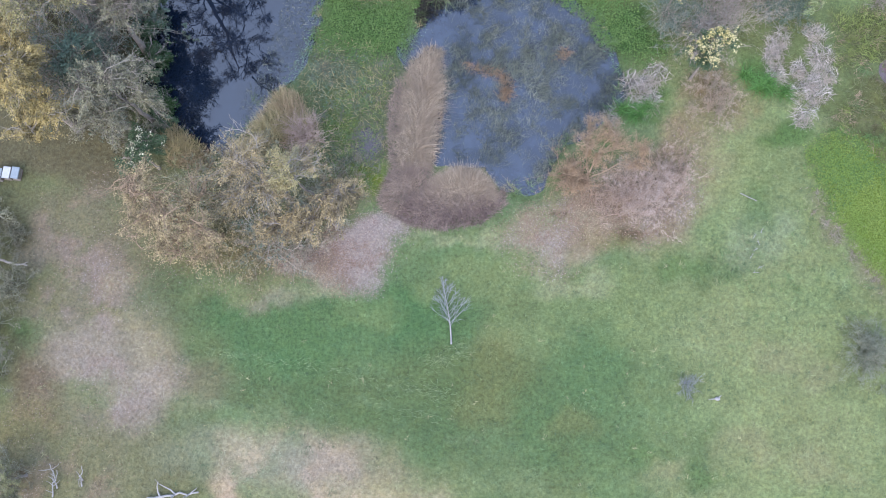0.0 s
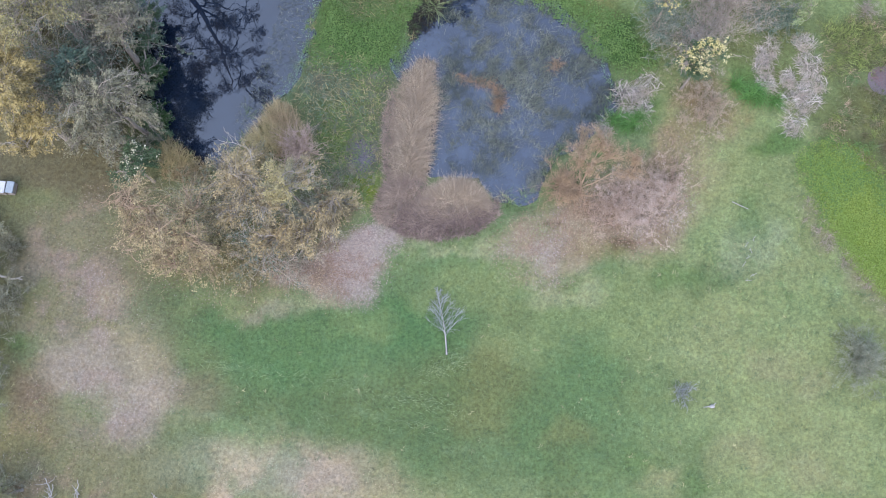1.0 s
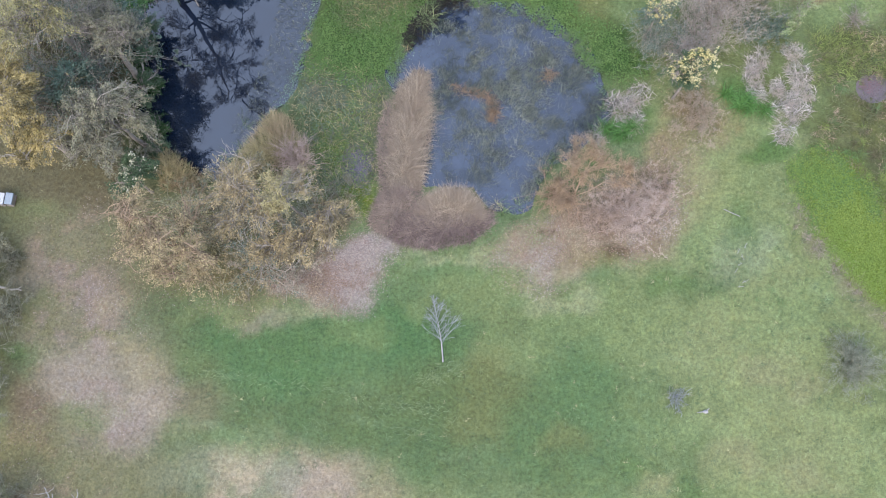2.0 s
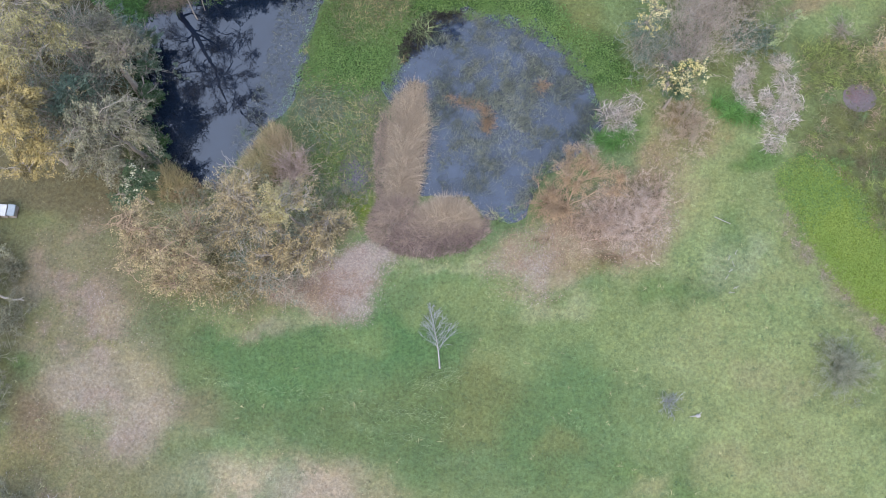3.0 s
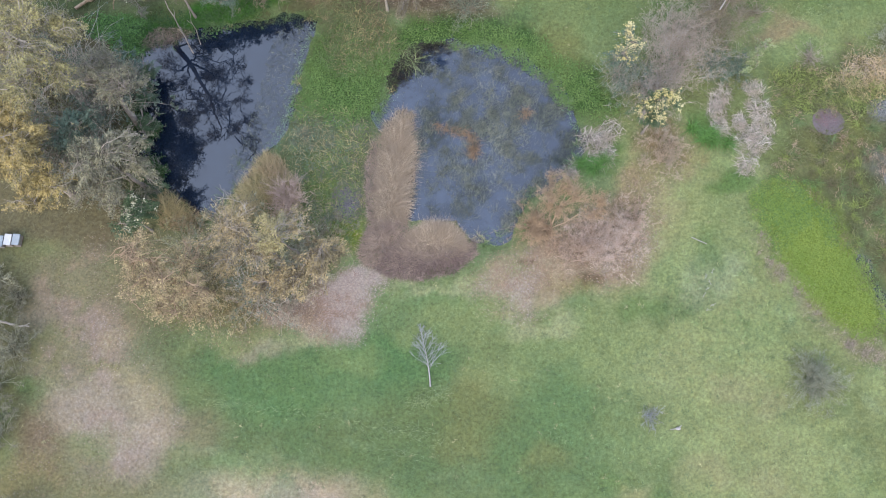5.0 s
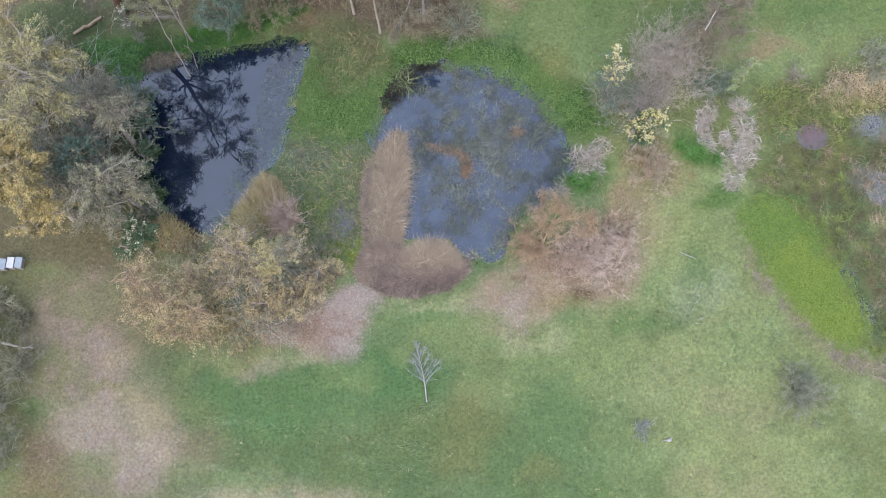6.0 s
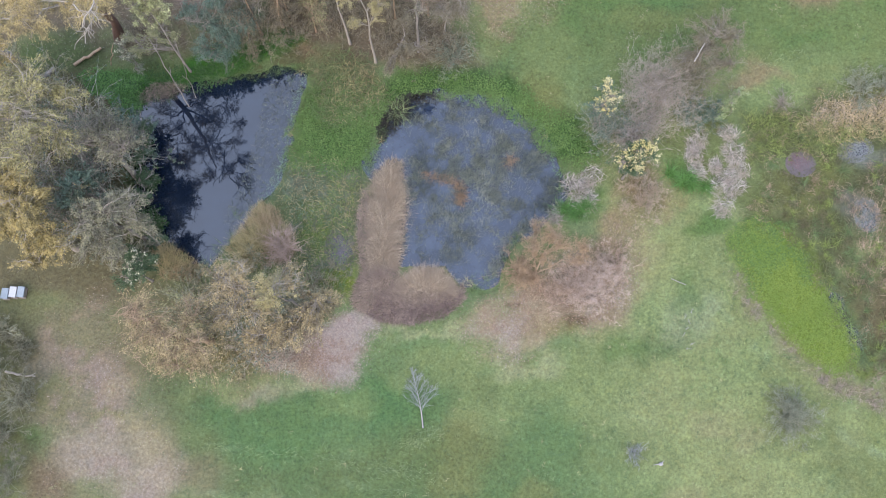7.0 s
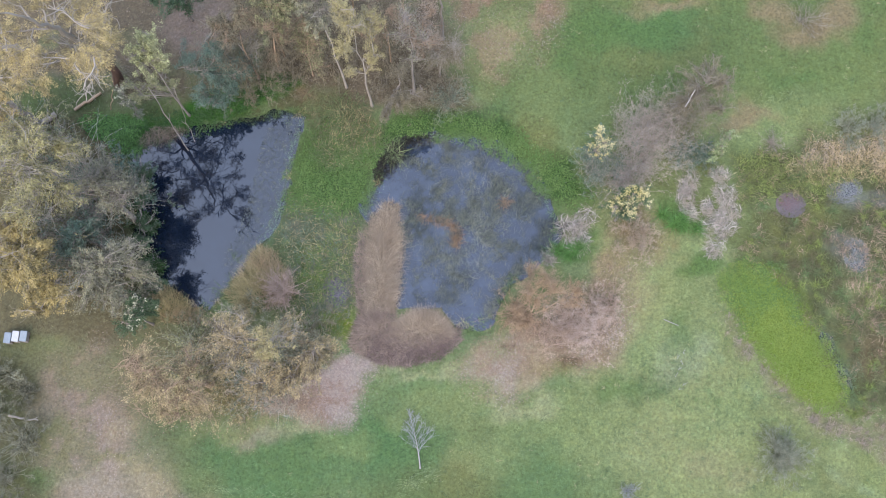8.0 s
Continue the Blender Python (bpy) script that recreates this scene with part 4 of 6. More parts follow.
# ---- west wood: the trees that overhang the dark pond ----
tree("tree", (-20.0, 13.2), [(-19.6, 13.4, 7, 1.6), (-20.9, 13.0, 6.5, 1.5), (-19.0, 12.3, 5.5, 1.4), (-21.2, 14.8, 6, 1.5), (-20.3, 11.8, 4.5, 1.3), (-22.4, 13.6, 5.5, 1.4), (-20.2, 15.1, 7.2, 1.4), (-19.1, 14.2, 7.4, 1.2)], 0.2, M["bark_grey"], M["amber"], "wattle tree with amber yellow leaves beside the bee boxes", 11, 2300, 0.135, bare=6, bare_r=0.017, bare_len=1.3, limb_bark=M["bark_white"])
tree("tree", (-16.0, 13.4), [(-16.0, 13.7, 6, 1.5), (-15.2, 14.4, 5, 1.3), (-17.1, 13.0, 5.5, 1.5), (-16.5, 12.2, 4.5, 1.3), (-14.9, 13.2, 4.2, 1.1), (-18.0, 12.2, 4.5, 1.2)], 0.12, M["bark_grey"], M["greyolive"], "grey-olive leaved tree with bare pale limbs by the water", 12, 1250, 0.135, bare=6, bare_r=0.017, bare_len=1.4, limb_bark=M["bark_white"])
tree("tree", (-16.5, 17.0), [(-16.1, 17.0, 6, 1.6), (-15.5, 18.2, 5, 1.2), (-17.0, 18.4, 5.5, 1.5), (-16.9, 19.4, 5.0, 1.1)], 0.18, M["bark_grey"], M["greyolive"], "thin grey-olive tree leaning over the dark pond", 13, 900, 0.135, bare=6, bare_r=0.017, bare_len=1.5)
tree("tree", (-18.9, 17.8), [(-17.8, 16.9, 10, 1.4), (-17.8, 18.7, 10.5, 1.4), (-18.9, 18.1, 10, 1.5), (-16.9, 18.4, 9.5, 1.2), (-17.3, 16.4, 8.5, 1.2), (-19.3, 15.9, 9, 1.4), (-17.1, 19.0, 8, 1.1), (-19.6, 19.6, 9, 1.5), (-20.8, 18.0, 9, 1.6)], 0.22, M["bark_white"], M["gold"], "tall pale-limbed wattle with golden olive leaves", 14, 1000, 0.135, bare=9, bare_r=0.017, bare_len=1.5)
for k, (x, y, r, h, m) in enumerate([(-18.4, 13.8, 1.6, 3.2, "greyolive"), (-18.2, 19.6, 1.4, 2.8, "greyolive"), (-21.2, 16.6, 1.8, 4.0, "olive"), (-22.4, 19.4, 1.8, 4.5, "gold"), (-16.6, 18.9, 1.4, 2.6, "teal"), (-22.6, 15.0, 1.6, 3.5, "gold"), (-16.9, 12.4, 1.3, 2.4, "greyolive"), (-21.6, 22.4, 1.8, 3.6, "olive"), (-23.5, 22.0, 1.8, 4.0, "gold")]):
    shrub("undergrowth", (x, y), r, h, M["twig_grey"], "leafy undergrowth in the wood west of the pond", 300 + k, 34, 6, M[m], 3000, 0.15)
tree("tree", (-18.1, 15.4), [(-18.2, 15.4, 5.0, 1.2), (-18.9, 15.0, 4.4, 1.0), (-17.6, 16.0, 4.4, 0.9)], 0.08, M["bark_grey"], M["teal"], "blue-green young gum among yellow wattles", 15, 1500)
tree("bush", (-15.7, 11.0), [(-15.6, 11.1, 2.6, 1.0), (-16.4, 10.8, 2.2, 0.9), (-15.1, 11.7, 2.2, 0.8), (-15.9, 12.0, 2.6, 0.8)], 0.06, M["bark_grey"], M["dark"], "dark green bush flecked with cream flowers", 16, 2200, 0.13, category="shrub", blossoms=(520, 0.07, M["flower_white"], ))
tree("bush", (-16.9, 15.2), [(-15.9, 15.6, 1.5, 0.8), (-15.6, 14.0, 1.3, 0.8), (-16.0, 18.0, 1.5, 0.8), (-15.2, 13.1, 1.1, 0.7), (-15.9, 20.0, 1.3, 0.7), (-15.8, 16.8, 1.3, 0.7)], 0.05, M["bark_grey"], M["dark"], "dark green waterside bush under the trees", 17, 2400, 0.13, category="shrub")
for k, (x, y, r, h, m) in enumerate([(-16.0, 16.9, 0.6, 1.4, "fresh"), (-16.2, 19.2, 0.55, 1.3, "fresh"), (-15.5, 14.5, 0.6, 1.3, "fresh"), (-18.6, 16.4, 1.2, 5.6, "teal"), (-19.2, 19.6, 1.2, 5.0, "teal"), (-20.2, 14.9, 1.2, 5.0, "teal"), (-17.8, 14.4, 1.0, 4.6, "teal"), (-18.4, 18.6, 1.0, 7.0, "teal"), (-21.8, 20.6, 1.2, 6.0, "teal"), (-20.0, 16.1, 1.3, 4.6, "gold"), (-21.2, 16.1, 1.3, 4.2, "olive")]):
    shrub("shrub", (x, y), r, h, M["twig_grey"], "bright green waterside shrub" if m == "fresh" else "golden olive shrub below the wattles" if m != "teal" else "blue-green shrub rising between golden wattles", 320 + k, 30, 9, M[m], 3200, 0.1)
tree("tree", (-22.4, 23.4), [(-21.2, 22.4, 9, 1.5), (-22.6, 21.6, 9.5, 1.5), (-20.6, 21.2, 8.5, 1.3), (-23.8, 22.8, 8.5, 1.6), (-22.4, 20.2, 8, 1.4), (-21.4, 24.0, 7, 1.4)], 0.2, M["bark_white"], M["pale_gold"], "pale-limbed golden wattle behind the gum", 18, 1350, 0.135, bare=5, bare_r=0.03, bare_len=1.5)
tree("tree", (-23.0, 16.6), [(-22.6, 16.6, 8, 1.5), (-23.6, 17.8, 8, 1.5), (-22.2, 18.4, 8.5, 1.4), (-24.0, 15.6, 7.5, 1.5)], 0.2, M["bark_grey"], M["olive"], "olive wattle deep in the west wood", 19, 1500, 0.135, bare=4, bare_r=0.026, bare_len=1.4)
# middle wood, south of the dark pond
tree("tree", (-12.4, 7.4), [(-12.5, 7.1, 8, 1.6), (-13.4, 8.2, 8, 1.5), (-11.3, 6.6, 7.3, 1.4), (-12.9, 5.9, 6.3, 1.4), (-14.1, 7.0, 6.3, 1.3), (-11.5, 8.3, 7, 1.3), (-11.3, 5.6, 5.5, 1.1)], 0.17, M["bark_tan"], M["tan"], "sparse tan-gold wattle with bare tan branches", 21, 900, 0.12, knots=30, bare=9)
tree("tree", (-8.6, 9.0), [(-9.0, 9.6, 8, 1.4), (-9.9, 8.8, 7.5, 1.3), (-8.2, 7.9, 7.5, 1.3), (-6.4, 9.8, 7.0, 1.1), (-10.2, 10.0, 6.5, 1.1), (-10.4, 7.8, 6.0, 1.2)], 0.16, M["bark_grey"], M["tan"], "golden-brown wattle with a clear gap of forked limbs", 22, 1000, 0.13, knots=30, bare=3, limb_bark=M["bark_white"])
tree("tree", (-7.3, 9.0), [(-7.1, 8.9, 8.8, 1.1), (-7.6, 8.4, 8.0, 0.9)], 0.08, M["bark_grey"], M["olive_gold"], "slim wattle with a bright golden crown", 27, 1500, 0.12, bare=1)
tree("tree", (-6.4, 7.9), [(-5.9, 7.6, 6, 1.3), (-6.9, 7.0, 5.5, 1.2), (-5.2, 8.5, 5, 1.1), (-7.8, 6.9, 5, 1.2), (-9.3, 7.0, 4.6, 1.1)], 0.14, M["bark_grey"], M["tan"], "brownish small tree at the edge of the leaf bed", 23, 1250, 0.15, knots=30)
shrub("shrub", (-7.4, 8.9), 1.6, 3.0, M["twig_olive"], "tangled olive undergrowth below the trees", 25, 34, 8, M["greyolive"], 1500, 0.13)
shrub("shrub", (-9.6, 7.3), 1.1, 4.2, M["twig_grey"], "dark blue-green shrub between golden wattles", 28, 34, 9, M["teal"], 2200, 0.1)
for k, (x, y, r, h, m) in enumerate([(-9.8, 9.8, 1.7, 2.8, "greyolive"), (-11.6, 9.2, 1.6, 2.6, "brown_olive"), (-8.4, 6.9, 1.5, 2.4, "dry_grey"), (-6.4, 9.8, 1.4, 2.4, "brown_olive"), (-11.0, 6.4, 1.5, 2.4, "tan"), (-13.6, 7.6, 1.5, 2.6, "olive_gold")]):
    shrub("undergrowth", (x, y), r, h, M["twig_olive"], "hazy olive undergrowth filling the small wood", 450 + k, 34, 8, M[m], 3400, 0.1, stem_r=0.01, feet=0.4)
shrub("shrub", (-13.4, 9.4), 1.6, 2.4, M["twig_olive"], "straggling olive undergrowth behind golden tree", 26, 34, 8, M["olive"], 1800, 0.13)

# sedges and reeds round the ponds
reed_bed("sedge_bank", SEDGE, 3600, 1.5, M["sedge"], "tall straw-green sedge on the pond's point", 31, (-0.1, 0.35, 1), 0.3, 0.5, "sedge")
reed_bed("sedge_bank", SEDGE_W, 2600, 1.3, M["sedge"], "straw-green sedge fringe at the dark pond", 32, (0.1, 0.35, 1), 0.3, 0.4, "sedge")
reed_bed("sedge_bank", [(-16.7, 22.3), (-15.8, 22.9), (-14.7, 23.0), (-13.6, 22.7), (-14.3, 22.1), (-15.4, 21.8), (-16.4, 21.7)], 2400, 0.75, M["reed_mid"], "red-brown dead sedge fringing the dark pond", 40, (0.1, -0.3, 0.9), 0.5, 0.3, "sedge")
reed_bed("black_blades", [(-13.4, 22.7), (-12.2, 22.95), (-10.4, 23.0), (-9.0, 23.3), (-9.2, 22.9), (-10.6, 22.5), (-12.4, 22.4)], 1500, 0.5, M["near_black"], "near-black sedge along the dark pond's head", 152, (0.1, -0.3, 0.7), 0.7, 0.3, "sedge", 0.05)
reed_bed("sedge_bank", [(-12.4, 23.1), (-9.0, 23.6), (-7.0, 23.8), (-6.4, 23.2), (-8.0, 22.9), (-11.0, 22.6)], 1700, 0.55, M["sedge_green"], "dark green sedge along the dark pond's head", 151, (0.1, -0.3, 0.9), 0.5, 0.2, "sedge", 0.022)
shrub("shrub", (-8.2, 12.5), 1.15, 1.5, M["twig_pink"], "rounded pinkish brown dead shrub among sedge", 33, 70, 14, up=0.3)
reed_bed("reed_bank", REED_LONG, 13500, 1.5, M["reed"], "long bank of dry tan reeds between two ponds", 34, (0.1, 0.5, 1), 0.55, 0.0, combed=0.7, width=0.016, droop=(0.3, 0.8))
reed_bed("reed_mound", REED_MOUND, 8500, 1.35, M["reed"], "round mound of dry tan reeds fanning over", 35, (0.05, 0.4, 1), 0.5, 0.42, width=0.013, droop=(0.3, 0.8), combed=0.15)
# two darker beds put the mound's shaded lower side into colour
reed_bed("old_reeds", [(-2.9, 9.4), (-1.4, 9.7), (0.6, 9.7), (2.0, 9.7), (2.0, 8.9), (0.7, 8.0), (-1.0, 7.7), (-2.7, 7.9), (-3.6, 8.5)], 7000, 1.0, M["reed_shade"], "matted old reeds coloured purple-brown as the mound's shaded foot", 36, (0, 0.15, 0.9), 0.6, 0.35, combed=0.7, width=0.017, droop=(0.3, 0.9))
reed_bed("old_reeds", [(-2.4, 9.9), (-1.2, 10.2), (0.2, 9.9), (1.3, 9.6), (1.2, 8.8), (0.2, 8.3), (-1.4, 8.2), (-2.8, 8.5)], 3600, 1.15, M["reed_mid"], "pinkish old reeds grading the mound into its painted shade", 150, (-0.05, 0.25, 1), 0.5, 0.3, combed=0.5, width=0.016, droop=(0.3, 0.8))
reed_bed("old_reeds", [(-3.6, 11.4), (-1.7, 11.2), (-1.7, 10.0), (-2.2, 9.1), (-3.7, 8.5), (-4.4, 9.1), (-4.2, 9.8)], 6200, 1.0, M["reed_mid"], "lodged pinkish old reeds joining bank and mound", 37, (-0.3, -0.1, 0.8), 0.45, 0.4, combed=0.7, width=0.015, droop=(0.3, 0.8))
# duller reed tone here paints shade along the long bank's west side
reed_bed("old_reeds", [(-3.9, 14.0), (-3.5, 15.6), (-3.1, 15.8), (-3.1, 13.6), (-3.2, 11.4), (-3.8, 11.2), (-3.9, 12.4)], 3600, 1.1, M["reed_mid"], "old reeds coloured darker to paint the bank's shaded side", 148, (-0.2, 0.3, 0.9), 0.4, 0.3, combed=0.6, width=0.014, droop=(0.3, 0.8))
# near-black blades stand in for the shadow on the water here
reed_bed("black_blades", SHADED_WATER, 5500, 0.9, M["near_black"], "black blades darkening the pond where its water lies in shadow", 39, (0.1, -0.1, 0.7), 0.8, 0.3, "sedge", 0.065, (0.3, 0.9))
tuft("sedge_tuft", (-1.45, 20.2), 0.65, 240, 1.15, M["sedge_pale"], "pale green sedge tuft arching over black blades", 38, "sedge", 0.026, (0.5, 1.0), 0.8, 0.9, 4)

# east bank: rusty tree, pink thicket, dead tussocks
tree("tree", (5.9, 10.0), [(5.6, 11.2, 3.2, 1.0), (6.6, 11.8, 3.4, 1.0), (7.5, 11.2, 3.0, 1.0), (4.9, 10.3, 2.2, 0.9), (5.0, 9.6, 1.6, 0.8), (6.2, 12.6, 2.4, 0.7), (8.4, 11.4, 2.2, 0.8), (6.3, 10.5, 3.0, 0.8), (8.6, 10.7, 1.8, 0.7)], 0.07, M["bark_tan"], M["orange"], "rusty brown leaved tree with pale forked limbs", 41, 2300, 0.075, knots=40, bare=4, bare_r=0.022, twig_r=0.011)
for k, (x, y, r, h) in enumerate([(8.2, 9.7, 1.35, 1.7), (9.4, 9.9, 1.4, 1.5), (7.5, 9.1, 1.2, 1.4), (9.0, 8.8, 1.3, 1.2), (10.3, 10.6, 1.1, 0.9)]):
    shrub("thicket", (x, y), r, h, M["twig_pink"], "leafless pinkish brown thicket over leaf litter", 42 + k, 46, 11, M["dry_brown" if k in (2, 4) else "dry_pink"], 4800, 0.055, stem_r=0.008, feet=0.4)
shrub("shrub", (12.5, 14.3), 1.3, 0.8, M["twig_pink"], "low rusty brown dome of dead growth on the bank", 149, 60, 11, M["dry_rust"], 8000, 0.06, stem_r=0.006, up=0.2, feet=0.4)
shrub("thicket", (5.2, 10.3), 1.2, 2.2, M["twig_orange"], "rusty twiggy undergrowth on the pond bank", 47, 44, 12, M["orange"], 900, 0.09)
for k, (x, y, rx, ry, turn) in enumerate([(8.6, 15.2, 0.6, 0.8, 0.2), (9.6, 15.7, 0.75, 0.5, 0.6), (9.2, 14.4, 0.5, 0.6, -0.3), (7.5, 13.7, 0.3, 0.5, 0.2)]):
    reed_bed("dead_tussock", oval(x, y, rx * 1.25, ry * 1.3, turn), 430, 1.2, M["dead_grass"], "silver-grey collapsed dead tussock at the pond edge", 50 + k, (0.0, -0.1, 0.35), 0.6, 0.25, "tussock", 0.026, (0.1, 0.8), 2.6)
for k, (x, y, r) in enumerate([(16.2, 17.7, 0.5), (15.8, 16.7, 0.6), (15.8, 15.7, 0.5), (18.0, 17.9, 0.5), (18.2, 16.8, 0.6), (18.4, 15.7, 0.55), (16.9, 14.8, 0.6), (17.9, 14.6, 0.55), (17.2, 13.5, 0.6), (17.0, 16.0, 0.4), (17.6, 15.3, 0.5), (18.2, 16.2, 0.5), (15.9, 17.2, 0.45)]):
    reed_bed("dead_tussock", oval(x, y, r * 0.95, r * 1.25, 0.3 * k), 420, 1.1, M["dead_grass"], "silver-pink fallen dead tussock on wet ground", 60 + k, (0.0, -0.1, 0.35), 0.75, 0.2, "tussock", 0.021, (0.1, 0.9), 2.6)
tuft("sedge_tuft", (8.6, 13.6), 0.9, 700, 0.6, M["sedge_bright"], "bright green sedge by the pond bank", 68, "sedge", 0.03)
tuft("sedge_tuft", (15.0, 15.2), 1.0, 800, 0.65, M["sedge_bright"], "bright green sedge beside a dead tussock", 69, "sedge", 0.03)

tree("bush", (-16.6, 24.0), [(-16.6, 24.0, 1.7, 0.75), (-16.9, 24.6, 2.2, 0.7), (-16.3, 23.5, 1.2, 0.6)], 0.04, M["bark_grey"], M["dark_sage"], "grey-green bush dotted with cream flowers on the bank", 153, 1300, 0.09, category="shrub", blossoms=(330, 0.06, M["flower_white"]))

# north-east thickets and blossoming wattles
tree("wattle", (11.5, 15.5), [(11.4, 15.8, 3.9, 1.0), (12.0, 16.0, 4.1, 0.95), (10.9, 15.5, 3.4, 0.85), (11.6, 15.2, 3.2, 0.85)], 0.06, M["bark_grey"], M["dark"], "young wattle in full cream-yellow blossom", 71, 2600, 0.1, category="tree", blossoms=(2900, 0.062, M["flower"]))
tree("wattle", (10.2, 18.8), [(10.0, 19.0, 5.6, 0.6), (9.9, 19.3, 5.0, 0.6), (10.4, 18.7, 4.6, 0.6), (10.1, 18.9, 3.4, 0.7), (9.8, 19.1, 2.2, 0.8), (10.5, 18.9, 2.6, 0.7)], 0.06, M["bark_grey"], M["teal"], "slim blue-green wattle with cream-yellow blossom", 72, 1500, 0.1, category="tree", blossoms=(1500, 0.065, M["flower"]))
for k, (x, y, r, h) in enumerate([(10.4, 18.4, 1.3, 2.6), (12.9, 18.9, 1.6, 3.3), (12.2, 17.6, 1.2, 2.0), (14.4, 20.2, 1.7, 3.6), (13.4, 20.6, 1.4, 3.4)]):
    shrub("thicket", (x, y), r, h, M["twig_grey"], "low blue-green shrub below a blossoming wattle" if k == 0 else "grey leafless thicket on the north-east bank", 73 + k, 60, 13, M["dry_grey" if k else "teal"], 6000, 0.07, stem_r=0.008, feet=0.42)
shrub("thicket", (15.8, 21.3), 1.6, 3.2, M["twig_brown"], "tall grey-brown thicket with thin olive leaves", 79, 60, 12, M["brown_olive"], 6200, 0.075, stem_r=0.009, feet=0.4)
tree("tree", (16.2, 22.0), [(16.5, 22.6, 4.6, 1.3), (15.5, 22.2, 4.2, 1.2), (17.3, 22.0, 4.2, 1.2), (16.1, 21.3, 3.8, 1.2), (14.8, 21.2, 3.4, 1.0), (17.2, 21.1, 3.2, 1.1)], 0.09, M["bark_grey"], M["brown_olive"], "small feathery grey-olive wattle rising from grey thicket", 80, 1700, 0.085, bare=0)
tree("bush", (17.8, 19.4), [(17.9, 19.3, 1.7, 0.7), (17.5, 18.9, 1.3, 0.6), (18.3, 19.9, 1.5, 0.6)], 0.05, M["bark_grey"], M["sedge_pale"], "pale grey-green bush beside the marsh", 81, 1300, 0.12, category="shrub", blossoms=(260, 0.06, M["pale"]))

for k, (x, y, r) in enumerate([(16.0, 19.4, 1.0), (16.9, 18.9, 0.9)]):
    shrub("shrub", (x, y), r, 1.2, M["twig_olive"], "low dark blue-green shrub at the thicket's foot", 154 + k, 40, 9, M["teal"], 3000, 0.08, stem_r=0.008, feet=0.3)
shrub("shrub", (27.6, 20.3), 1.1, 0.9, M["twig_olive"], "grey-green shrub behind straw-coloured grass", 156, 44, 9, M["dark_sage"], 2400, 0.08, stem_r=0.009)
shrub("shrub", (21.3, 19.6), 0.8, 0.6, M["twig_brown"], "small brown dead shrub above the marsh", 83, 34, 8, M["dry_grey"], 500, 0.06, stem_r=0.012)
shrub("shrub", (26.0, 20.2), 1.2, 0.9, M["twig_olive"], "grey-green shrub behind straw-coloured grass", 84, 44, 9, M["dark_sage"], 2600, 0.08, stem_r=0.009)
shrub("shrub", (24.2, 27.3), 1.5, 1.3, M["twig_brown"], "bare grey-brown twigs over pinkish litter", 85, 34, 9, stem_r=0.01)
# north wood behind the ponds
tree("gum_tree", (-17.7, 25.7), [(-18.4, 25.1, 9.0, 1.15), (-17.2, 23.4, 9.0, 0.95), (-15.8, 25.5, 9.0, 1.05), (-14.8, 24.2, 10.0, 1.15), (-14.1, 26.1, 12.0, 0.95), (-16.3, 22.6, 10.0, 1.05), (-14.9, 22.3, 11.0, 1.15), (-13.9, 23.7, 13.0, 0.95), (-13.5, 22.4, 14.0, 1.05), (-14.7, 21.4, 13.0, 1.15), (-16.4, 21.4, 14.0, 0.95), (-17.6, 21.8, 12.0, 1.05), (-18.6, 22.7, 11.0, 1.15), (-13.9, 25.0, 13.0, 0.95), (-18.0, 20.9, 15.0, 1.05), (-13.5, 20.8, 14.0, 1.15), (-15.2, 23.8, 9.0, 0.95), (-18.6, 23.5, 9.0, 1.05), (-17.5, 21.4, 10.5, 0.9), (-18.6, 21.4, 11, 1.0), (-18.0, 22.3, 12.6, 1.0), (-16.2, 24.8, 11, 1.0), (-17.4, 23.7, 14.5, 1.1), (-16.6, 24.3, 13.5, 1.1), (-15.4, 25.3, 11, 1.0), (-17.8, 22.9, 13.5, 0.9), (-15.4, 25.4, 7, 0.8)], 0.24, M["bark_red"], M["pale_gold"], "big gum with red-brown bark and drooping golden leaves", 91, 1350, 0.11, knots=34, slim=0.3, limb_bark=M["bark_white"], bare=16, bare_r=0.045, bare_len=2.0, twig_r=0.012, wood_share=0.4, spine=[(-17.7, 25.7, 0.3), (-17.3, 25.7, 2), (-17.0, 25.2, 4.5), (-16.6, 24.7, 7), (-16.3, 24.2, 10), (-16.2, 23.6, 12), (-16.3, 23.1, 13.5), (-16.3, 22.8, 15), (-16.5, 22.1, 16.5)])
tree("tree", (-13.6, 23.6), [(-14.1, 25.5, 6.4, 0.95), (-14.7, 25.0, 6, 0.9), (-13.6, 24.9, 6, 0.9), (-13.7, 25.5, 7, 0.8), (-14.4, 24.6, 5.5, 0.85), (-13.8, 24.7, 4.5, 0.75), (-14.8, 24.4, 3.5, 0.75), (-16.1, 24.1, 2.2, 0.75), (-16.4, 24.7, 2.6, 0.5), (-13.8, 24.4, 3, 0.7)], 0.055, M["bark_grey"], M["pale"], "pale green tree in bloom beside the gum", 92, 1500, 0.11, blossoms=(3600, 0.065, M["flower_pale"]))
tree("tree", (-11.4, 25.0), [(-11.4, 24.7, 3.8, 1.2), (-10.3, 24.5, 3.0, 1.0), (-12.2, 25.2, 4.3, 1.1), (-10.9, 25.6, 4.6, 1.0), (-11.4, 23.6, 2.0, 1.0), (-12.2, 23.9, 2.5, 0.9), (-10.6, 23.9, 2.2, 0.9), (-11.0, 24.4, 3.4, 1.0)], 0.07, M["bark_grey"], M["teal"], "low blue-green tree by the pond's head", 93, 2200, 0.11)
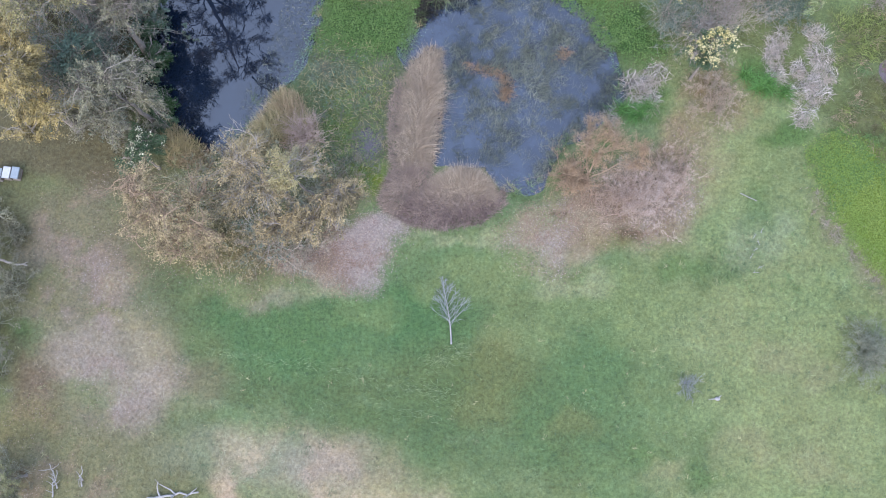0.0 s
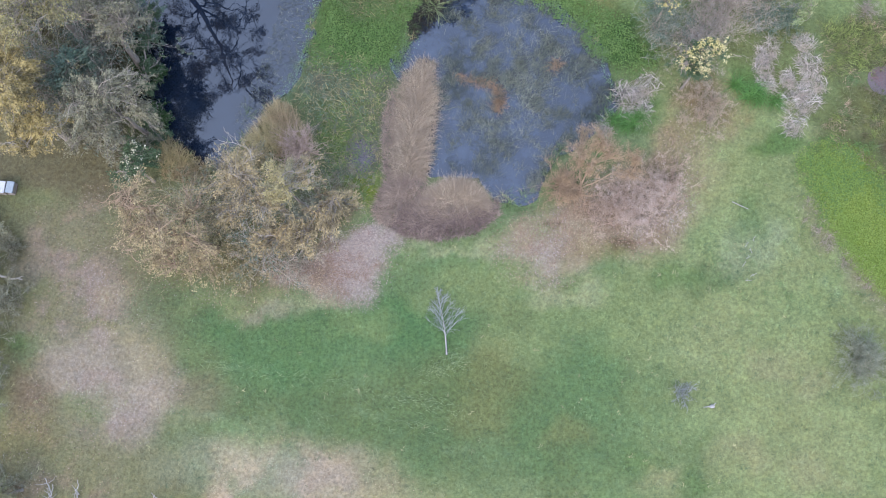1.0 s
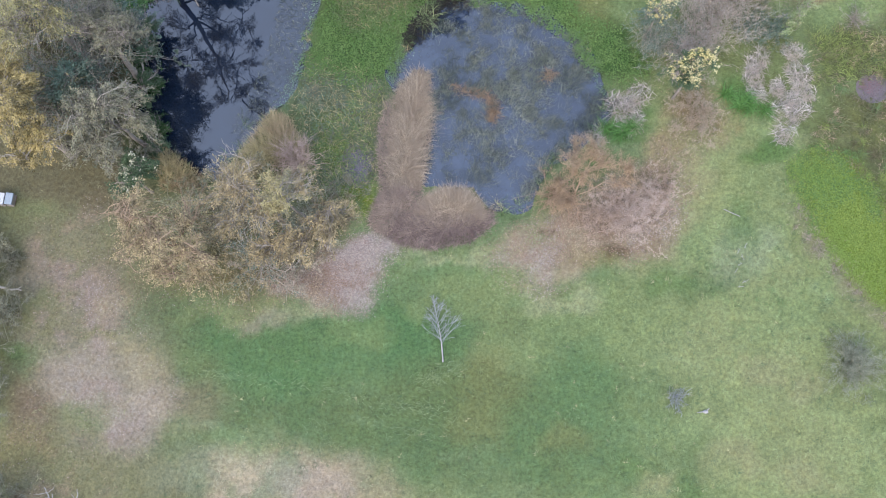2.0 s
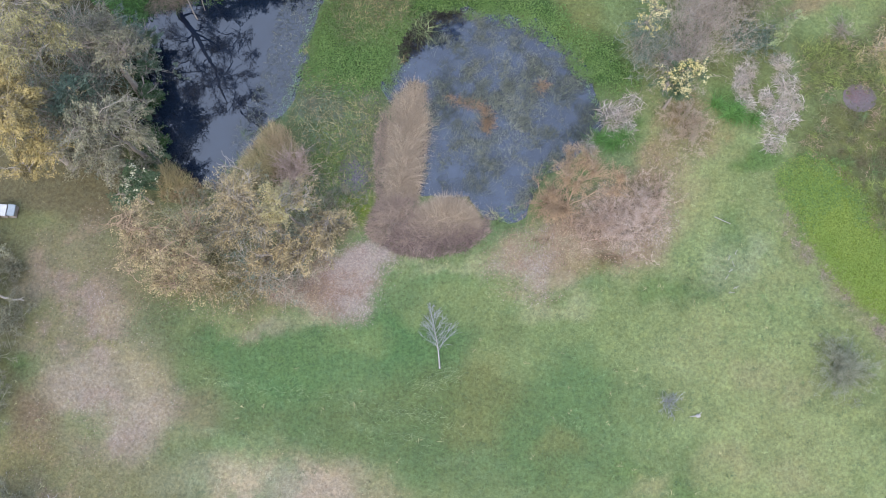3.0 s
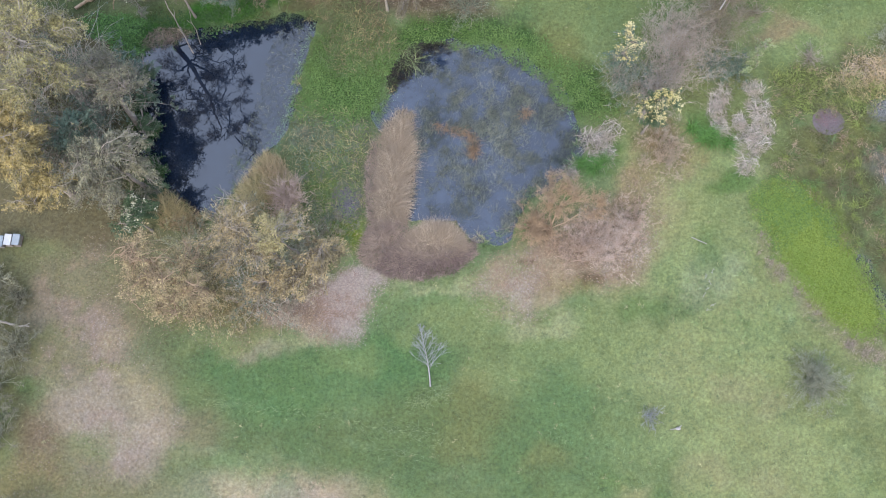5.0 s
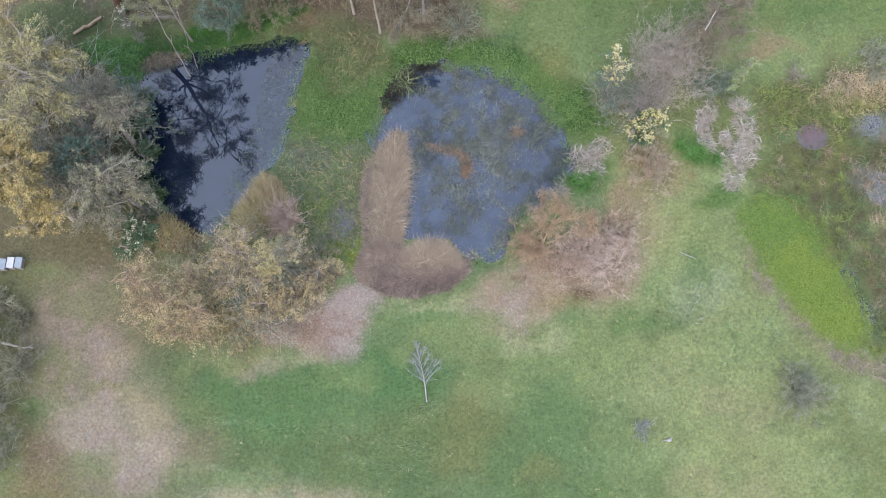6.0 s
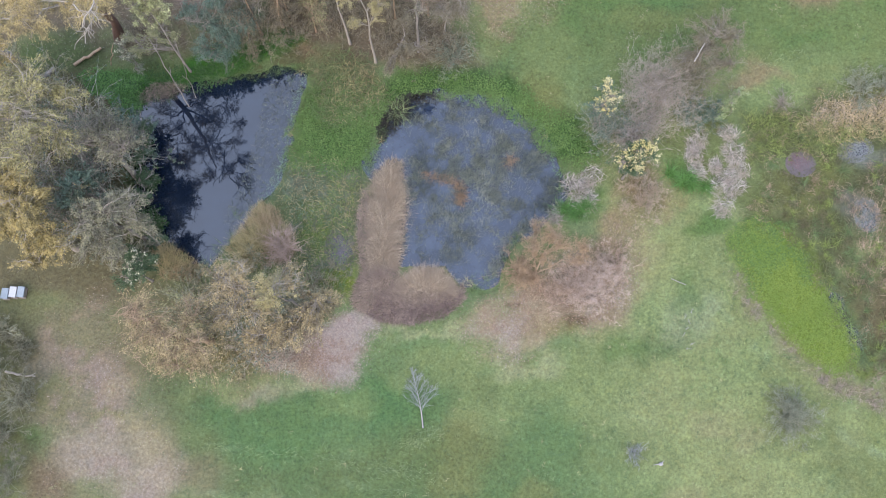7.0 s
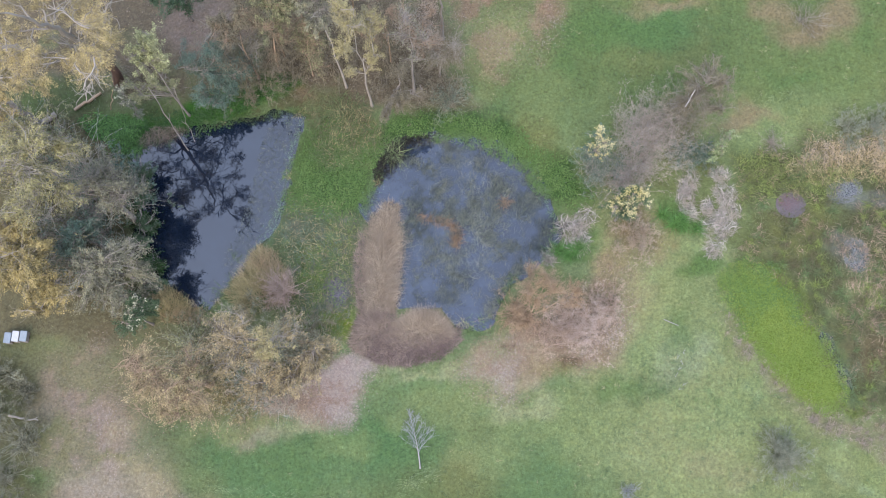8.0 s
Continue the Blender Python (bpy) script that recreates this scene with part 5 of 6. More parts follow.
tree("tree", (-9.3, 25.7), [(-9.6, 25.8, 5.6, 1.1), (-8.7, 26.5, 6.4, 1.1), (-10.2, 26.4, 6.0, 1.0)], 0.07, M["bark_tan"], M["brown_olive"], "slender tan trunk under brown-olive leaves", 94, 1600, 0.13)
tree("tree", (-8.0, 26.1), [(-7.4, 25.9, 6.3, 1.0), (-6.4, 26.5, 7.2, 1.1), (-7.6, 27.2, 7.0, 1.1)], 0.07, M["bark_tan"], M["olive"], "slender leaning tree with olive crown", 95, 1600, 0.13)
tree("tree", (-4.0, 24.8), [(-4.9, 25.5, 7.6, 1.0), (-5.4, 26.6, 8.0, 1.0), (-4.4, 26.6, 8.6, 0.9)], 0.06, M["bark_white"], M["greyolive"], "slanting white trunk with a thin grey crown", 96, 1300, 0.15)
tree("tree", (-2.5, 23.5), [(-2.7, 24.0, 10, 1.1), (-3.2, 24.8, 10.4, 1.0), (-2.0, 24.7, 9.4, 0.9), (-3.3, 23.5, 8.4, 0.9), (-1.9, 23.6, 7.2, 0.8), (-2.0, 23.9, 5.4, 0.6), (-3.3, 23.8, 5.0, 0.6), (-1.5, 24.4, 8.6, 0.9)], 0.06, M["bark_white"], M["olive_gold"], "white-trunked wattle with a golden crown", 97, 2300, 0.1, bare=3)
tree("tree", (0.1, 24.1), [(0.2, 25.2, 8.5, 1.0), (0.9, 24.6, 7.2, 0.9), (-0.5, 24.6, 7.0, 0.9), (0.2, 24.0, 5.6, 0.8)], 0.08, M["bark_grey"], M["greyolive"], "almost bare grey tree with level side branches", 98, 240, 0.13, knots=40)
# first four clumps are added over the pond to darken its reflection
tree("tree", (-0.9, 23.6), [(-0.9, 21.9, 4.4, 0.7), (-0.2, 22.1, 4.8, 0.6), (0.6, 22.2, 4.6, 0.5), (-1.6, 21.3, 4.0, 0.55), (-0.6, 23.2, 6.0, 0.7)], 0.07, M["bark_grey"], M["brown_olive"], "small brown-leaved tree above the round pond", 99, 2600, 0.11, knots=34, bare=1)
tree("tree", (-6.0, 27.6), [(-6.2, 27.4, 8.5, 1.2), (-7.4, 28.0, 8.0, 1.2), (-5.0, 28.2, 8.0, 1.1)], 0.12, M["bark_tan"], M["olive"], "olive wattle in the north wood", 100, 1600, 0.13)
tree("tree", (-8.0, 28.4), [(-8.4, 27.8, 7.5, 1.1), (-7.4, 28.6, 7.5, 1.2), (-8.6, 28.9, 6.4, 1.0)], 0.12, M["bark_grey"], M["brown_olive"], "brown-olive tree in the north wood", 110, 1600, 0.13)
tree("tree", (2.0, 27.6), [(1.6, 27.4, 7.5, 1.0), (2.4, 28.2, 7.0, 1.0)], 0.1, M["bark_grey"], M["greyolive"], "thin grey tree beside the northern litter", 111, 420, 0.14, knots=34)
for k, (x, y, h, m) in enumerate([(-9.6, 26.2, 5.5, "brown_olive"), (-7.6, 26.8, 6.5, "brown_olive"), (-6.0, 25.7, 5.0, "olive"), (-4.9, 27.6, 7.0, "greyolive"), (-1.2, 26.3, 6.0, "brown_olive"), (0.8, 26.4, 5.5, "dry_grey"), (1.7, 25.2, 4.4, "brown_olive"), (-3.2, 29.0, 7.0, "greyolive"), (-8.2, 30.2, 7.0, "olive"), (-0.4, 29.4, 6.4, "greyolive"), (-5.8, 31.0, 7.0, "brown_olive"), (-10.4, 25.6, 4.2, "teal")]):
    spot = np.random.default_rng(400 + k)
    a, lift = spot.uniform(0, 6.28, 7), np.linspace(0.4, 1.0, 7)
    tree("tree", (x, y), [(x + 0.95 * math.cos(q), y + 0.95 * math.sin(q), h * u, 0.75 + 0.35 * u) for q, u in zip(a, lift)], 0.05, M["bark_tan" if k % 3 else "bark_white"], M[m], "thin wispy young tree in the brown north wood", 420 + k, 620, 0.1, knots=44, twig_r=0.011, bare=1, bare_r=0.016)
for k, (x, y, r, h) in enumerate([(-1.0, 25.2, 1.8, 3.0), (1.4, 24.4, 1.6, 2.6), (-4.4, 25.8, 1.8, 3.0), (-6.6, 27.0, 1.8, 3.0), (-1.2, 27.8, 2.0, 3.4), (-9.0, 28.0, 2.0, 3.0), (-9.6, 25.0, 1.4, 2.4), (-7.4, 25.4, 1.4, 2.4), (-11.8, 26.4, 1.6, 3.0), (-15.8, 26.2, 1.6, 2.6)]):
    shrub("thicket", (x, y), r, h, M["twig_brown"], "grey-brown undergrowth of the north wood", 101 + k, 32, 8, M["brown_olive"], 3600, 0.082, stem_r=0.009, feet=0.4)
shrub("shrub", (2.1, 23.4), 1.5, 1.2, M["twig_olive"], "low grey-green scrub above the pond leaves", 108, 46, 10, M["teal"], 1500, 0.08, stem_r=0.012)
tree("bush", (-13.4, 29.8), [(-13.4, 29.8, 2.6, 1.3), (-14.6, 30.2, 3.0, 1.3), (-12.6, 31, 2.4, 1.2)], 0.08, M["bark_grey"], M["dark"], "dense dark green bush at the wood's edge", 109, 2000, 0.15, category="shrub")


# ---- dead wood ----
def pole(name, a, b, r0, r1, mat, label, seed, twigs=0, category="log", twig_len=0.6, bend=0.03):
    """A fallen stem from a to b, crooked and tapered, with broken side branches."""
    rng = np.random.default_rng(seed)
    a, b = np.array(a, float), np.array(b, float)
    L = np.linalg.norm(b - a)
    ob = thing(name, a, label, category)
    s = np.linspace(0, 1, 9)[:, None]
    P = (b - a) * s + rng.normal(size=(9, 3)) * bend * L * np.sin(s * math.pi) * np.array([1, 1, 0.3])
    V, F = tubes(P[None], np.linspace(r0, r1, 9)[None], 8)
    me = mesh_of("stem", V, F, mat, smooth=True)
    stem = piece("stem", me, ob)
    ends = bmesh.new()
    for ring in (range(8), range(64, 72)):
        ends.faces.new([ends.verts.new(V[i]) for i in ring])
    part("cut_end", ends, mat, stem)
    for _ in range(twigs):
        q = rng.uniform(0.2, 0.95)
        at = np.array([np.interp(q, s[:, 0], P[:, c]) for c in range(3)])
        d = unit((b - a) / L * 0.6 + rng.normal(size=3) * np.array([1, 1, 0.5]))
        T = wander(at[None], d[None], np.array([twig_len * rng.uniform(0.5, 1.2)]), 5, rng, 0.25)
        piece("branch", mesh_of("branch", *tubes(T, np.linspace(r1 + (r0 - r1) * (1 - q) * 0.5, 0.008, 5)[None], 5), mat, smooth=True), ob)
    return ob


def fallen_tree():
    """The bare young tree that lies on the lawn, with its whole fan of branches."""
    rng = np.random.default_rng(120)
    ob = thing("fallen_tree", (-0.75, 2.0, 0.06), "bleached bare young tree lying on the lawn", "tree")
    s = np.linspace(0, 1, 11)[:, None]
    P = np.array([-0.38, 3.35, 0.22]) * s + np.c_[np.sin(s * 5) * 0.05, np.zeros(11), np.full(11, 0.05)]
    piece("trunk", mesh_of("trunk", *tubes(P[None], (0.006 + 0.04 * (1 - s[:, 0]) ** 1.3)[None], 7), M["dead_wood"], smooth=True), ob)
    for k in range(26):
        q = 0.26 + 0.68 * k / 26
        at = np.array([np.interp(q, s[:, 0], P[:, c]) for c in range(3)])
        side = -1 if k % 2 else 1
        d = unit(np.array([side * rng.uniform(0.25, 0.85), 0.9, rng.uniform(-0.02, 0.25)]))
        L = (1.12 - q) * rng.uniform(1.2, 1.9)
        T = wander(at[None], d[None], np.array([L]), 6, rng, 0.13, 0.01)
        T[..., 2] = np.maximum(T[..., 2], 0.03)
        br = piece("branch", mesh_of("branch", *tubes(T, np.linspace(0.012, 0.005, 6)[None], 5), M["twig_blue"], smooth=True), ob)
        n = 12
        st = T[0, rng.integers(1, 5, n)]
        tw = wander(st, d + rng.normal(size=(n, 3)) * 0.5, np.full(n, L * 0.38), 4, rng, 0.2)
        tw[..., 2] = np.maximum(tw[..., 2], 0.02)
        piece("spray", mesh_of("spray", *tubes(tw, taper(n, 4, np.full(n, 0.006), np.full(n, 0.004)), 3), M["twig_blue"]), br)


fallen_tree()
pole("stick", (13.7, 9.5, 0.06), (14.5, 9.1, 0.07), 0.022, 0.016, M["dead_wood"], "pale straight stick lying in the grass", 121, category="stick", bend=0.004)
pole("dead_log", (-15.4, -5.35, 0.12), (-12.9, -5.05, 0.14), 0.07, 0.04, M["dead_wood"], "bleached fallen log with upright broken branches", 122, 7, twig_len=1.1)
for k, (x, y, dx, dy) in enumerate([(-19.8, -4.9, -0.3, 1.2), (-18.6, -4.8, 0.1, 1.0), (-20.0, -5.3, 0.3, 1.3)]):
    pole("dead_branch", (x, y, 0.1), (x + dx, y + dy, 0.5), 0.04, 0.015, M["dead_wood"], "forked white dead branch standing in litter", 123 + k, 4, "branch", 0.5, 0.06)
pole("dead_branch", (-23.6, 6.3, 0.5), (-22.0, 5.95, 0.35), 0.07, 0.04, M["bark_white"], "pale broken branch with a dark stub", 126, 3, "branch")
pole("leaning_log", (-13.7, 21.4, -0.3), (-14.5, 23.6, 4.6), 0.04, 0.022, M["bark_grey"], "dead trunk leaning from the bank into water", 127, 3, twig_len=0.8, bend=0.01)
pole("dead_branch", (-20.7, 20.6, 0.1), (-20.0, 22.2, 3.4), 0.045, 0.02, M["bark_white"], "long crooked white branch hanging to the ground", 145, 3, "branch", 0.6, 0.07)
pole("dead_branch", (-18.3, 24.2, 0.1), (-17.6, 24.9, 1.6), 0.04, 0.025, M["bark_tan"], "thin broken stem leaning beside the gum", 146, 1, "branch", 0.4)
pole("leaning_log", (-13.3, 21.9, -0.3), (-13.4, 23.9, 3.6), 0.024, 0.014, M["bark_grey"], "thin dead stem leaning beside a larger one", 147, 3, twig_len=0.6, bend=0.012)
pole("log", (-20.5, 24.3, 0.14), (-18.9, 25.3, 0.16), 0.1, 0.08, M["bark_tan"], "fallen tan log near the gum's foot", 128)
pole("log", (-22.6, 23.4, 0.2), (-21.6, 24.1, 0.22), 0.2, 0.16, M["bark_grey"], "short grey log lying by the gum", 129)
pole("log", (-12.6, 28.2, 0.12), (-11.4, 30.0, 0.14), 0.09, 0.06, M["bark_grey"], "grey fallen log on bare ground", 130, 2)
pole("log", (-12.1, 28.6, 0.08), (-11.6, 29.6, 0.1), 0.06, 0.04, M["bark_grey"], "thin grey log beside a larger one", 131)
pole("dead_branch", (15.3, 21.0, 3.6), (15.65, 21.6, 4.6), 0.045, 0.03, M["dead_wood"], "bleached dead limb caught in the thicket", 132, 1, "branch", 0.4, 0.008)
for k, (x, y, dx, dy) in enumerate([(14.2, 7.2, 0.15, 0.2), (14.5, 6.9, -0.1, 0.25), (14.2, 6.6, 0.2, 0.1), (14.35, 5.7, 0.3, 0.15), (14.1, 5.5, 0.3, 0.0), (14.0, 6.2, 0.12, 0.2), (14.6, 7.5, 0.1, 0.22)]):
    pole("dead_stalk", (x, y, 0.04), (x + dx, y + dy, 0.12), 0.014, 0.008, M["dead_wood"], "white dead stalk lying on pale grass", 133 + k, 2, "stalk", 0.14)
shrub("shrub", (10.7, 0.05), 0.62, 0.5, M["twig_blue"], "small blue-grey leafless shrub on the lawn", 140, 34, 12, stem_r=0.009, feet=0.2)
shrub("shrub", (19.4, 1.5), 1.45, 1.1, M["twig_olive"], "round grey-green twiggy shrub on the lawn", 141, 90, 10, M["dark_sage"], 14000, 0.055, stem_r=0.009, up=0.3)
shrub("shrub", (-22.8, 5.0), 1.5, 2.2, M["twig_olive"], "grey-olive straggling bush by a dead branch", 142, 30, 6, M["dull_olive"], 4500, 0.1, stem_r=0.012)
for k, (x, y, r, h) in enumerate([(-23.8, 2.8, 1.5, 1.6), (-24.6, 6.4, 1.4, 1.6), (-22.9, 7.6, 0.9, 0.7), (-23.4, 0.6, 1.3, 1.3), (-22.2, -4.0, 1.2, 1.0)]):
    shrub("shrub", (x, y), r, h, M["twig_olive"], "dull grey-olive scrub at the lawn's dark edge", 440 + k, 30, 7, M["dull_olive"], 3600, 0.085, stem_r=0.01)
shrub("shrub", (-24.4, 8.6), 1.5, 2.2, M["twig_olive"], "dull olive bush near the bee boxes", 143, 30, 7, M["greyolive"], 3000, 0.1)
tree("bush", (-21.4, -4.3), [(-21.2, -4.2, 2.2, 1.0), (-22.2, -4.6, 2.4, 1.1), (-21.2, -5.4, 2.0, 1.0)], 0.06, M["bark_grey"], M["olive"], "olive bush with dark underside on litter", 144, 1500, 0.12, category="shrub")


def white_stump():
    ob = thing("stump", (12.05, -0.62, 0.0), "broken pale wood stump lying in the grass", "stump")
    rng = np.random.default_rng(150)
    bm = bmesh.new()
    bmesh.ops.create_icosphere(bm, subdivisions=2, radius=0.11)
    for v in bm.verts:
        v.co = Vector((v.co.x * 1.25, v.co.y * 0.85, v.co.z * 0.7)) * float(rng.uniform(0.82, 1.15)) + Vector((0, 0, 0.07))
    part("block", bm, M["dead_wood"], ob)
    for a, b in (((-0.1, 0, 0.05), (-0.42, -0.04, 0.03)), ((0.05, 0.05, 0.08), (0.2, 0.17, 0.12))):
        P = np.linspace(a, b, 4)
        piece("splinter", mesh_of("splinter", *tubes(P[None], np.array([[0.03, 0.028, 0.02, 0.008]]), 5), M["dead_wood"]), ob)


white_stump()


# ---- made things ----
def box(bm, x0, x1, y0, y1, z0, z1, bevel=0.006):
    made = bmesh.ops.create_cube(bm, size=1)["verts"]
    for v in made:
        v.co = Vector(((x0 + x1) / 2 + v.co.x * (x1 - x0), (y0 + y1) / 2 + v.co.y * (y1 - y0), (z0 + z1) / 2 + v.co.z * (z1 - z0)))
    edges = {e for v in made for e in v.link_edges}
    bmesh.ops.bevel(bm, geom=list(edges), offset=bevel, segments=1, affect="EDGES")
    return bm


HIVE_WOOD = solid("weathered_hive_wood", (160, 150, 138), (128, 118, 108), 5.0, 0.7)
LID_WHITE = solid("white_painted_sheet", (246, 246, 248), (222, 224, 228), 4.0, 0.4, 0.1, gain=0.95)
LID_GREY = solid("dull_galvanised_sheet", (176, 188, 196), (146, 158, 168), 4.0, 0.45, 0.1, gain=1.1)
BRICK = solid("old_brick", (150, 104, 88), (120, 84, 72), 6.0, 0.9)


def bee_box(x, y, turn, lid, label):
    ob = thing("bee_box", (x, y, 0.0), label, "beehive", "row of bee boxes")
    ob.rotation_euler.z = radians(turn)
    for sx in (-0.12, 0.12):
        part("footing", box(bmesh.new(), sx - 0.05, sx + 0.05, -0.24, 0.24, -0.08, 0.1), BRICK, ob)
    part("floor_board", box(bmesh.new(), -0.2, 0.2, -0.34, 0.28, 0.1, 0.125), HIVE_WOOD, ob)
    body = part("brood_box", box(bmesh.new(), -0.19, 0.19, -0.28, 0.28, 0.127, 0.37), HIVE_WOOD, ob)
    for sy in (-0.288, 0.288):
        part("hand_hold", box(bmesh.new(), -0.06, 0.06, sy - 0.006, sy + 0.006, 0.27, 0.295, 0.002), HIVE_WOOD, body)
    part("lid", box(bmesh.new(), -0.198, 0.198, -0.305, 0.305, 0.372, 0.45, 0.012), lid, ob, "flat sheet-metal lid")


bee_box(-23.87, 10.68, -8, LID_GREY, "wooden bee box with a dull grey lid")
bee_box(-23.42, 10.74, -8, LID_WHITE, "wooden bee box with a bright white lid")
bee_box(-22.97, 10.72, -8, LID_GREY, "wooden bee box with a dull grey lid")


# ---- ground cover ----
def field(n, rng, x0=-27, x1=31, y0=-9, y1=36):
    return rng.uniform(x0, x1, n), rng.uniform(y0, y1, n)


def build_lawn():
    """Short grass in small tufts, paler and darker from tuft to tuft; matted and dry where the lawn is."""
    rng = np.random.default_rng(200)
    x, y = field(52000, rng)
    keep = fbm(x, y, 0.9, 3) > rng.uniform(0.15, 0.6, len(x))
    for poly in WATERS:
        keep &= inside(poly, x, y) < -0.15
    for poly in (DUCK, PADS_A, PADS_B, MARSH):
        keep &= inside(poly, x, y) < 0.2
    for poly in (LIT_POINT, LIT_EAST, BARE_N):
        keep &= (inside(poly, x, y) < 0) | (rng.random(len(x)) < 0.3)
    x, y = x[keep], y[keep]
    shade = np.clip(rng.normal(1.06, 0.17, len(x)), 0.55, 1.8)
    dry = rng.random(len(x)) < 0.02
    grow = rng.uniform(0.7, 1.3, len(x))
    i = np.repeat(np.arange(len(x)), 6)
    n = len(i)
    x, y = x[i] + rng.normal(size=n) * 0.05, y[i] + rng.normal(size=n) * 0.05
    a = rng.uniform(0, 2 * math.pi, len(shade))[i] + rng.normal(size=n) * 1.0
    L, w = rng.uniform(0.1, 0.25, n) * grow[i], rng.uniform(0.02, 0.042, n)
    d = np.c_[np.cos(a), np.sin(a), rng.uniform(0.1, 0.5, n)]
    s = np.c_[-np.sin(a), np.cos(a), np.zeros(n)]
    b = np.c_[x, y, ground_height(x, y) - 0.01]
    V = np.stack([b - s * w[:, None] / 2, b + s * w[:, None] / 2, b + d * L[:, None]], 1).reshape(-1, 3)
    tint = np.where(dry[i][:, None], np.array(base(168, 166, 124)), lawn_tint(x, y)) * shade[i][:, None]
    stuff("grass", V, np.arange(3 * n).reshape(-1, 3), GRASS_TINT, "short uneven lawn grass", "grass", np.repeat(tint, 3, 0))


def build_litter():
    rng = np.random.default_rng(201)
    pts = []
    bias, sizes = [], []
    for poly, n in ((LIT_POINT, 8800), (LIT_EAST, 11000), (LIT_WEST, 2600), (LIT_NORTHWEST, 1800), (LIT_SOUTHWEST, 2000), (LIT_NORTH, 6500), (UNDER_TREES, 3000), (TAN_BANK, 1100), (STRAW, 1000), (BARE_N, 7000)):
        p = scatter(poly, int(n * 2.4), rng, -0.7)
        gaps = broken(p[:, 0], p[:, 1]) if poly in (LIT_WEST, LIT_NORTHWEST, LIT_SOUTHWEST, LIT_NORTH, STRAW) else 1
        if poly is LIT_EAST:
            gaps = np.where(inside(oval(6.6, 6.6, 2.0, 0.8, 0.2), p[:, 0], p[:, 1]) > 0, 0.2, 1) * np.where(p[:, 1] < 6.6, 0.5, 1)
        pts.append(p[soft(poly, p[:, 0], p[:, 1], 1.2 if poly is LIT_POINT else 2.2, 0.9) * gaps > rng.random(len(p))])
        sizes.append(np.full(len(pts[-1]), 0.062 if poly in (LIT_POINT, LIT_EAST) else 0.06))
        red = 3.4 * np.clip((-5.7 - pts[-1][:, 0]) / 1.3, 0, 1) if poly is LIT_POINT else 0
        bias.append(np.full(len(pts[-1]), {id(LIT_POINT): -2.0, id(LIT_EAST): 0.4, id(LIT_WEST): -0.6, id(BARE_N): -0.8, id(STRAW): 2.5}.get(id(poly), 0.2)) + red)
    q = np.concatenate(pts)
    q += rng.normal(size=q.shape) * 0.14
    n = len(q)
    c = np.c_[q, ground_height(q[:, 0], q[:, 1]) + rng.uniform(0.005, 0.035, n)]
    V, F = leaves(c, np.concatenate(sizes), rng, 0.8, 0.5)
    kinds = np.array([base(190, 176, 168), base(182, 164, 154), base(160, 130, 114), base(150, 122, 102), base(192, 172, 144)])
    pick = np.clip((fbm(q[:, 0], q[:, 1], 2.5) * 4.5 + fbm(q[:, 0] + 5, q[:, 1], 0.45, 2) * 2.5 - 1.2 + np.concatenate(bias) + rng.normal(size=n)).astype(int), 0, 4)
    stuff("leaf_litter", V, F, LITTER_TINT, "dry pinkish brown fallen leaves and bark flakes", "litter", np.repeat(kinds[pick], 4, 0))


